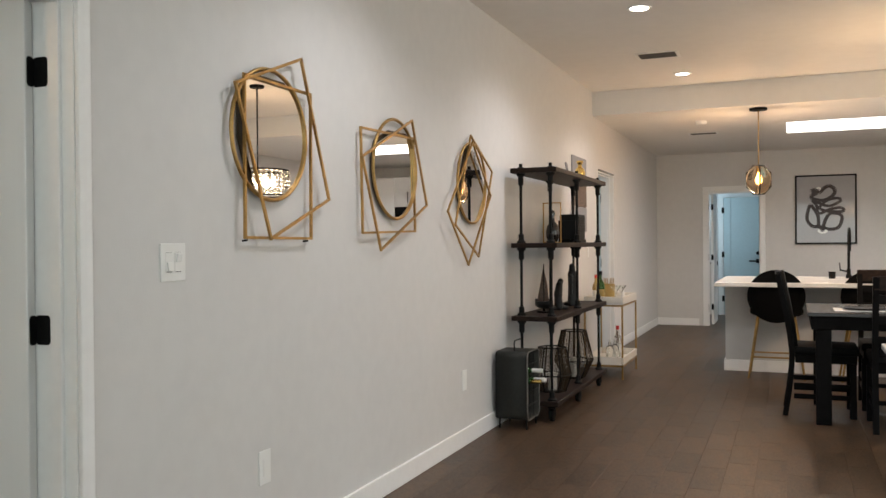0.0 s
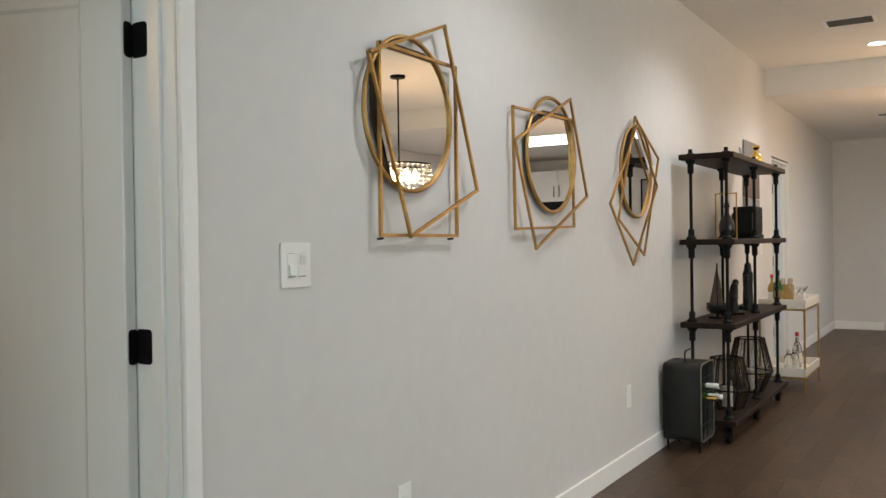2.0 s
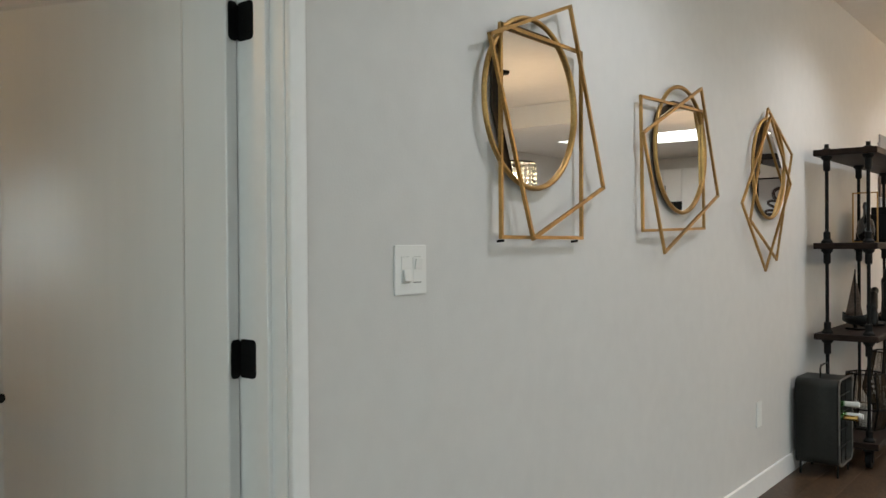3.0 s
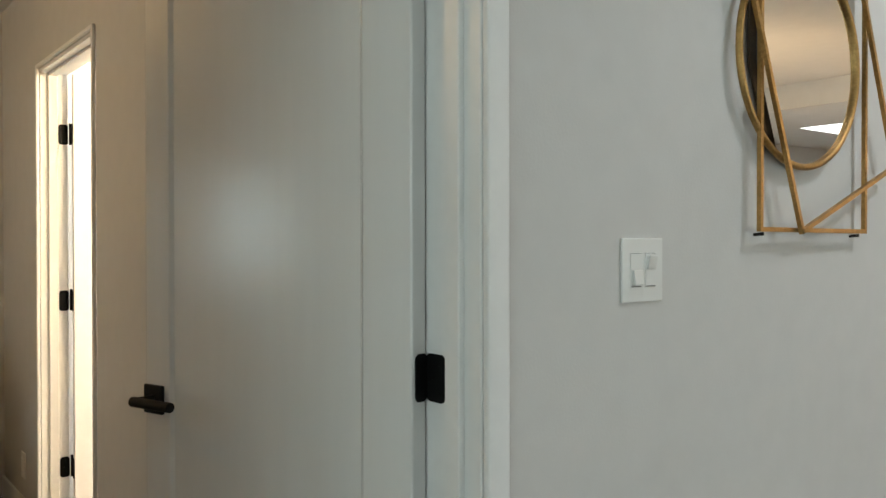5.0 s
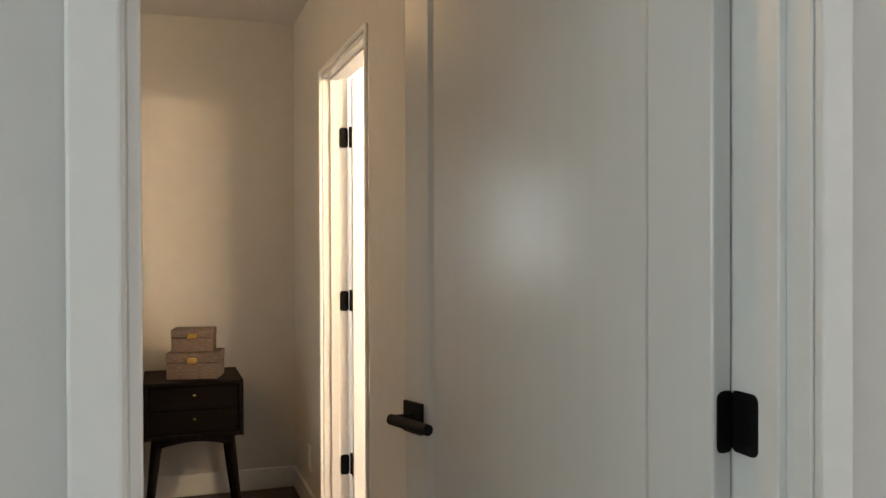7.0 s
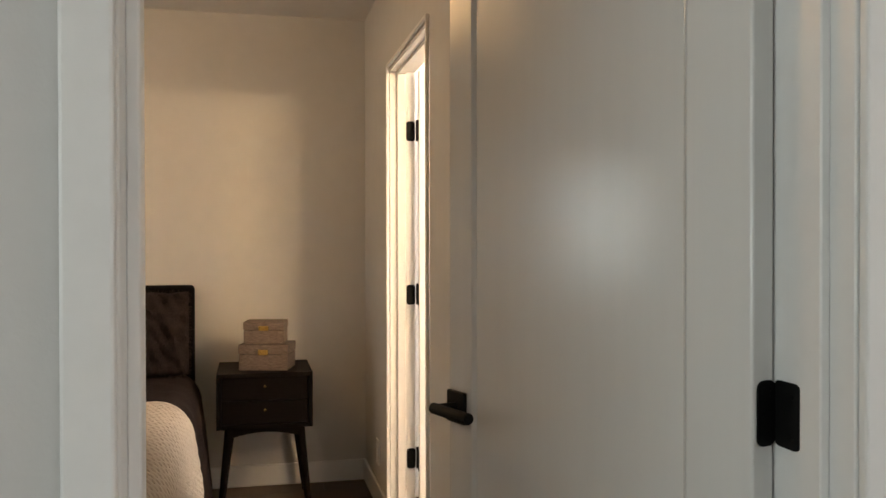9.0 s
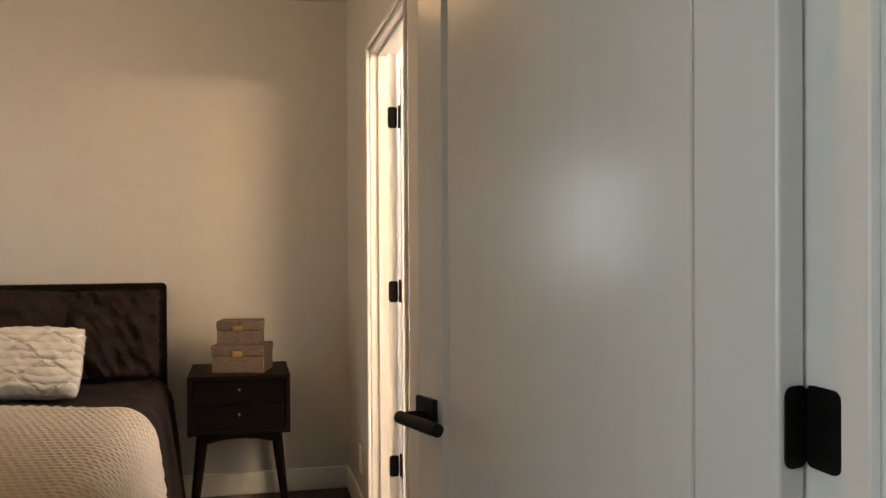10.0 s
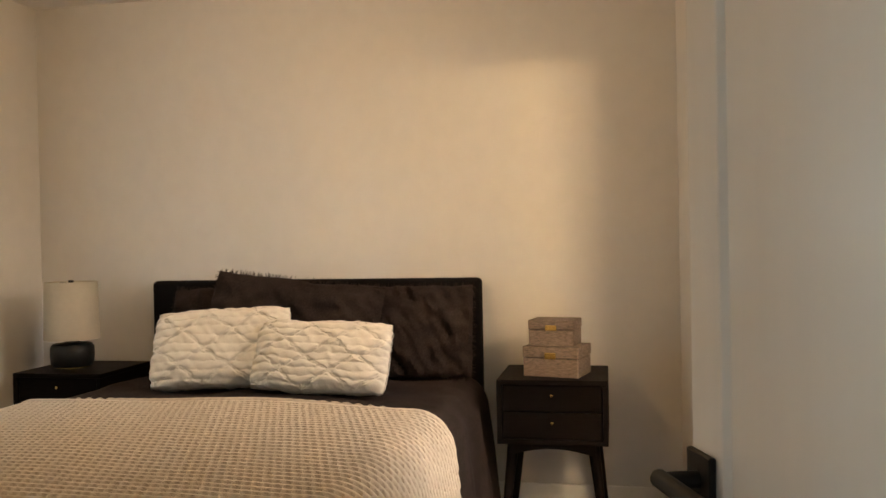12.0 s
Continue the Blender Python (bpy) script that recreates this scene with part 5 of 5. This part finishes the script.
part("socket", rod(bmesh.new(), (0, 0, 1.985), (0, 0, 2.045), 0.020, 14), GOLD, pd, "brass socket")
part("bulb", lathe([(0.012, 1.985), (0.014, 1.965), (0.030, 1.925), (0.031, 1.905), (0.022, 1.88), (0, 1.87)], 20), GLOW_BULB, pd, "glowing filament bulb", True).visible_shadow = False

cd = thing("chandelier", pose(3.02, 7.08, 0), "lit drum chandelier with crystal drops and black rod", "chandelier")
part("canopy", lathe([(0, HZ - 0.03), (0.07, HZ - 0.025), (0.075, HZ), (0, HZ)], 24), BLACK, cd, "black canopy", True)
part("rod", rod(bmesh.new(), (0, 0, 2.02), (0, 0, HZ - 0.02), 0.008, 10), BLACK, cd)
rm = ring(bmesh.new(), (0, 0, 2.04), 0.30, 0.008, "z", 48, 6)
ring(rm, (0, 0, 1.79), 0.30, 0.008, "z", 48, 6)
for k in range(3):
    a = radians(120 * k)
    rod(rm, (0, 0, 2.03), (0.3 * math.cos(a), 0.3 * math.sin(a), 2.04), 0.006, 8)
part("hoops", rm, BLACK, cd, "black metal hoops")
for k in range(36):
    a = k * math.tau / 36
    cr = bmesh.new()
    for i in range(6):
        o = bmesh.ops.create_icosphere(cr, subdivisions=1, radius=0.021)
        bmesh.ops.translate(cr, vec=(0.30 * math.cos(a), 0.30 * math.sin(a), 2.015 - 0.041 * i), verts=o["verts"])
    part("crystal_strand", cr, GLASS, cd, "faceted crystal drops").visible_shadow = False
for k in range(6):
    a = radians(60 * k + 30)
    part("bulb", lathe([(0, 1.99), (0.020, 1.975), (0.034, 1.93), (0.026, 1.885), (0.0, 1.865)], 14, (0.15 * math.cos(a), 0.15 * math.sin(a), 0)), GLOW_CANDLE, cd, "glowing candle bulb", True).visible_shadow = False

# fixtures for every can, the added x = 3.9 row included
for cx, cy in HALL_CANS:
    cn = thing("recessed_light", pose(cx, cy, HZ), "lit recessed ceiling light with white trim", "ceiling light", "recessed hall lights")
    part("trim_ring", lathe([(0.062, -0.001), (0.066, -0.007), (0.082, -0.006), (0.086, 0.0), (0.062, -0.001)], 32), TRIM, cn, "white trim ring", True)
    part("lens", lathe([(0, -0.003), (0.062, -0.003), (0.062, 0.0), (0, 0.0)], 32), GLOW_CAN, cn, "glowing lens").visible_shadow = False


def vent(m, w, d, label):
    v = thing("ceiling_vent", m, label, "vent")
    # near-black sheet in place of the dark duct opening
    part("backing", bx(-w / 2 + 0.01, w / 2 - 0.01, -d / 2 + 0.01, d / 2 - 0.01, -0.002, 0.0), SLOT, v)
    fr = bmesh.new()
    for a in ((-w / 2, w / 2, -d / 2, -d / 2 + 0.028), (-w / 2, w / 2, d / 2 - 0.028, d / 2), (-w / 2, -w / 2 + 0.028, -d / 2 + 0.028, d / 2 - 0.028), (w / 2 - 0.028, w / 2, -d / 2 + 0.028, d / 2 - 0.028)):
        box(fr, *a, -0.006, 0.0, 0.002)
    part("frame", fr, TRIM, v, "white vent frame")
    n = int((d - 0.05) / 0.030)
    for k in range(n):
        y = -d / 2 + 0.036 + k * 0.030
        sl = bx(-w / 2 + 0.028, w / 2 - 0.028, -0.005, 0.005, -0.0008, 0.0008)
        part("slat", sl, VENTG, v, "slat coloured grey for its shade", loc=pose(0, y, -0.006, 0, 0, 0))
    return v


vent(pose(0.90, 7.35, HZ, 0, 0, 0), 0.36, 0.26, "white slatted ceiling air vent in the hall")
vent(pose(0.94, 10.95, KZ, 0, 0, 0), 0.36, 0.20, "white slatted ceiling air vent in the kitchen")
smo = part("smoke_detector", lathe([(0, -0.035), (0.05, -0.033), (0.062, -0.02), (0.065, 0), (0, 0)], 28), PLASTIC, None, "", True)
smo.matrix_world = pose(1.02, 9.85, KZ)
tagged(smo, "round white smoke detector on the kitchen ceiling", "smoke detector")
sk = thing("skylight", pose(0, 0, 0), "long bright kitchen skylight", "skylight")
sk["kind"] = "structure"
part("diffuser", bx(1.9, 4.35, 10.35, 11.4, 2.99, 3.0), GLOW_SKY, sk, "glowing white diffuser")
ww = bmesh.new()
for a in ((1.88, 1.898, 10.33, 11.42), (4.352, 4.37, 10.33, 11.42), (1.898, 4.352, 10.33, 10.348), (1.898, 4.352, 11.402, 11.42)):
    box(ww, *a, KZ + 0.005, 3.0)
part("shaft", ww, TRIM, sk, "white skylight shaft")

# ---- end wall: picture, cabinets ----
art = thing("framed_picture", pose(2.410, Y1, 1.745), "framed abstract print of looping dark ribbons under glass", "picture")
W2, H2 = 0.41, 0.505
fr = bmesh.new()
for a in ((-W2, W2, -H2, -H2 + 0.022), (-W2, W2, H2 - 0.022, H2), (-W2, -W2 + 0.022, -H2 + 0.022, H2 - 0.022), (W2 - 0.022, W2, -H2 + 0.022, H2 - 0.022)):
    box(fr, a[0], a[1], -0.030, -0.002, a[2], a[3], 0.002)
part("frame", fr, BLACK, art, "thin black frame")
part("print", bx(-W2 + 0.02, W2 - 0.02, -0.012, -0.006, -H2 + 0.02, H2 - 0.02), PAPER, art, "grey print")


def ribbon(pts, r):
    bm = bmesh.new()
    n = len(pts)
    for i in range(n * 8):
        def at(k):
            i0 = (k // 8) % n
            f = (k % 8) / 8
            p = [Vector(pts[(i0 + d) % n]) for d in (-1, 0, 1, 2)]
            return 0.5 * ((2 * p[1]) + (p[2] - p[0]) * f + (2 * p[0] - 5 * p[1] + 4 * p[2] - p[3]) * f * f + (3 * p[1] - p[0] - 3 * p[2] + p[3]) * f ** 3)
        a, b = at(i), at(i + 1)
        rod(bm, (a.x, -0.0135, a.y), (b.x, -0.0135, b.y), r, 8)
    for v in bm.verts:
        v.co.y = -0.0128 + (v.co.y + 0.0135) * 0.04
    return bm


part("ink_ribbon", ribbon([(-0.14, 0.29), (-0.08, 0.25), (-0.02, 0.31), (0.05, 0.34), (0.12, 0.29), (0.10, 0.20), (-0.03, 0.13), (-0.17, 0.16), (-0.19, 0.20), (-0.11, 0.25), (-0.19, 0.27)], 0.026), INK, art, "dark painted loops")
part("ink_ribbon", ribbon([(-0.18, 0.14), (-0.06, 0.08), (0.06, 0.05), (0.20, 0.12), (0.16, 0.16), (0.02, 0.13), (-0.08, 0.02), (0.06, -0.03), (0.24, -0.03), (0.20, 0.02), (0.05, 0.0), (-0.09, -0.06), (-0.12, 0.06)], 0.020), INK, art, "dark painted loops")
part("ink_ribbon", ribbon([(-0.21, 0.06), (-0.25, -0.13), (-0.18, -0.24), (-0.07, -0.25), (0.06, -0.29), (0.18, -0.25), (0.21, -0.09), (0.06, -0.06), (-0.02, -0.20), (-0.03, -0.30), (-0.09, -0.24), (-0.10, -0.10), (-0.16, 0.02)], 0.024), INK, art, "dark painted loops")
part("ink_ribbon", ribbon([(-0.10, -0.31), (-0.04, -0.34), (0.02, -0.31), (-0.04, -0.29)], 0.014), CAPW, art, "white painted curl")
part("ink_ribbon", ribbon([(-0.12, 0.30), (-0.09, 0.32), (-0.06, 0.29), (-0.09, 0.27)], 0.012), CAPW, art, "white painted curl")


def tall_unit(x0, x1, label, oven=False):
    u = thing("cabinet", pose(0, 0, 0), label, "cabinet", "white cabinets on the end wall")
    part("body", bx(x0, x1, 12.92, Y1 - 0.016, 0.10, 2.42, 0.002), CAB, u)
    part("plinth", bx(x0, x1, 12.98, Y1 - 0.016, 0.0, 0.10), CAB, u)
    mid = (x0 + x1) / 2
    if oven:
        rows = ((x0, x1, 0.11, 1.33, 1), (x0, mid, 1.94, 2.41, -1), (mid, x1, 1.94, 2.41, 1))
    else:
        rows = ((x0, x1, 0.11, 1.42, 1), (x0, x1, 1.44, 2.41, 1))
    for a, b, z0, z1, s in rows:
        dr = part("door", box(bmesh.new(), a + 0.003, b - 0.003, 12.90, 12.918, z0, z1, 0.002), CAB, u, "flat white door")
        zc = z1 - 0.2 if z0 < 1 else z0 + 0.14
        hx = a + 0.045 if s > 0 else b - 0.045
        part("handle", rod(bmesh.new(), (hx, 12.875, zc - 0.09), (hx, 12.875, zc + 0.09), 0.008, 8), BLACK, dr, "black bar handle")
    if oven:
        part("oven_front", box(bmesh.new(), x0 + 0.003, x1 - 0.003, 12.895, 12.918, 1.35, 1.92, 0.003), BLACK, u, "black oven front")
    return u


tall_unit(3.36, 3.70, "narrow tall white kitchen cabinet")
tall_unit(3.70, 4.30, "tall white kitchen cabinet with black built-in oven", True)
tall_unit(4.30, 4.83, "tall white kitchen cabinet with black handles")
tall_unit(4.83, 5.36, "tall white kitchen cabinet with black handles")


# ---- floors ----
structure("floor", bx(-3.9, X1 + 0.2, Y0 - 0.2, 15.8, -0.12, -0.004), GROUT, "dark floor bed under the planks", "floor")
floor = bpy.data.objects["floor"]
PW, PL = 0.160, 0.455
plank_meshes = []
for k in range(4):
    bm = bmesh.new()
    box(bm, 0.0007, PW - 0.0007, 0.0007, PL - 0.0007, -0.008, 0.0, 0.0005)
    bm.faces.ensure_lookup_table()
    me = bpy.data.meshes.new("plank")
    bm.to_mesh(me)
    bm.free()
    me.materials.append(PLANK)
    plank_meshes.append(me)
count = 0
verts, faces = [], []
for i in range(-25, 36):
    off = ((i * 7) % 3) / 3 * PL
    for j in range(-7, 36):
        x, y = i * PW, j * PL + off
        hall = x > -0.15 and x < X1 and y > Y0 and y < 15.4
        bed_r = x < -0.1 and x > -3.75 and y > BL - 0.3 and y < 4.2
        side_r = x < 0 and x > -2.1 and y > 8.4 and y < 11
        if not (hall or bed_r or side_r):
            continue
        if -0.17 < x < 1.95 and 3.1 < y < 9.0 and count < 300:
            p = new("plank", plank_meshes[(i + j) % 4])
            p.parent = floor
            p.location = (x, y, 0)
            count += 1
        else:
            n = len(verts)
            for z in (-0.008, 0.0):
                e = 0.0007
                verts += [(x + e, y + e, z), (x + PW - e, y + e, z), (x + PW - e, y + PL - e, z), (x + e, y + PL - e, z)]
            faces += [(n + 4, n + 5, n + 6, n + 7), (n, n + 1, n + 5, n + 4), (n + 1, n + 2, n + 6, n + 5), (n + 2, n + 3, n + 7, n + 6), (n + 3, n, n + 4, n + 7)]
me = bpy.data.meshes.new("planks")
me.from_pydata(verts, [], faces)
me.materials.append(PLANK)
ob = new("planks", me)
ob.parent = floor
tagged(ob, kind="stuff")
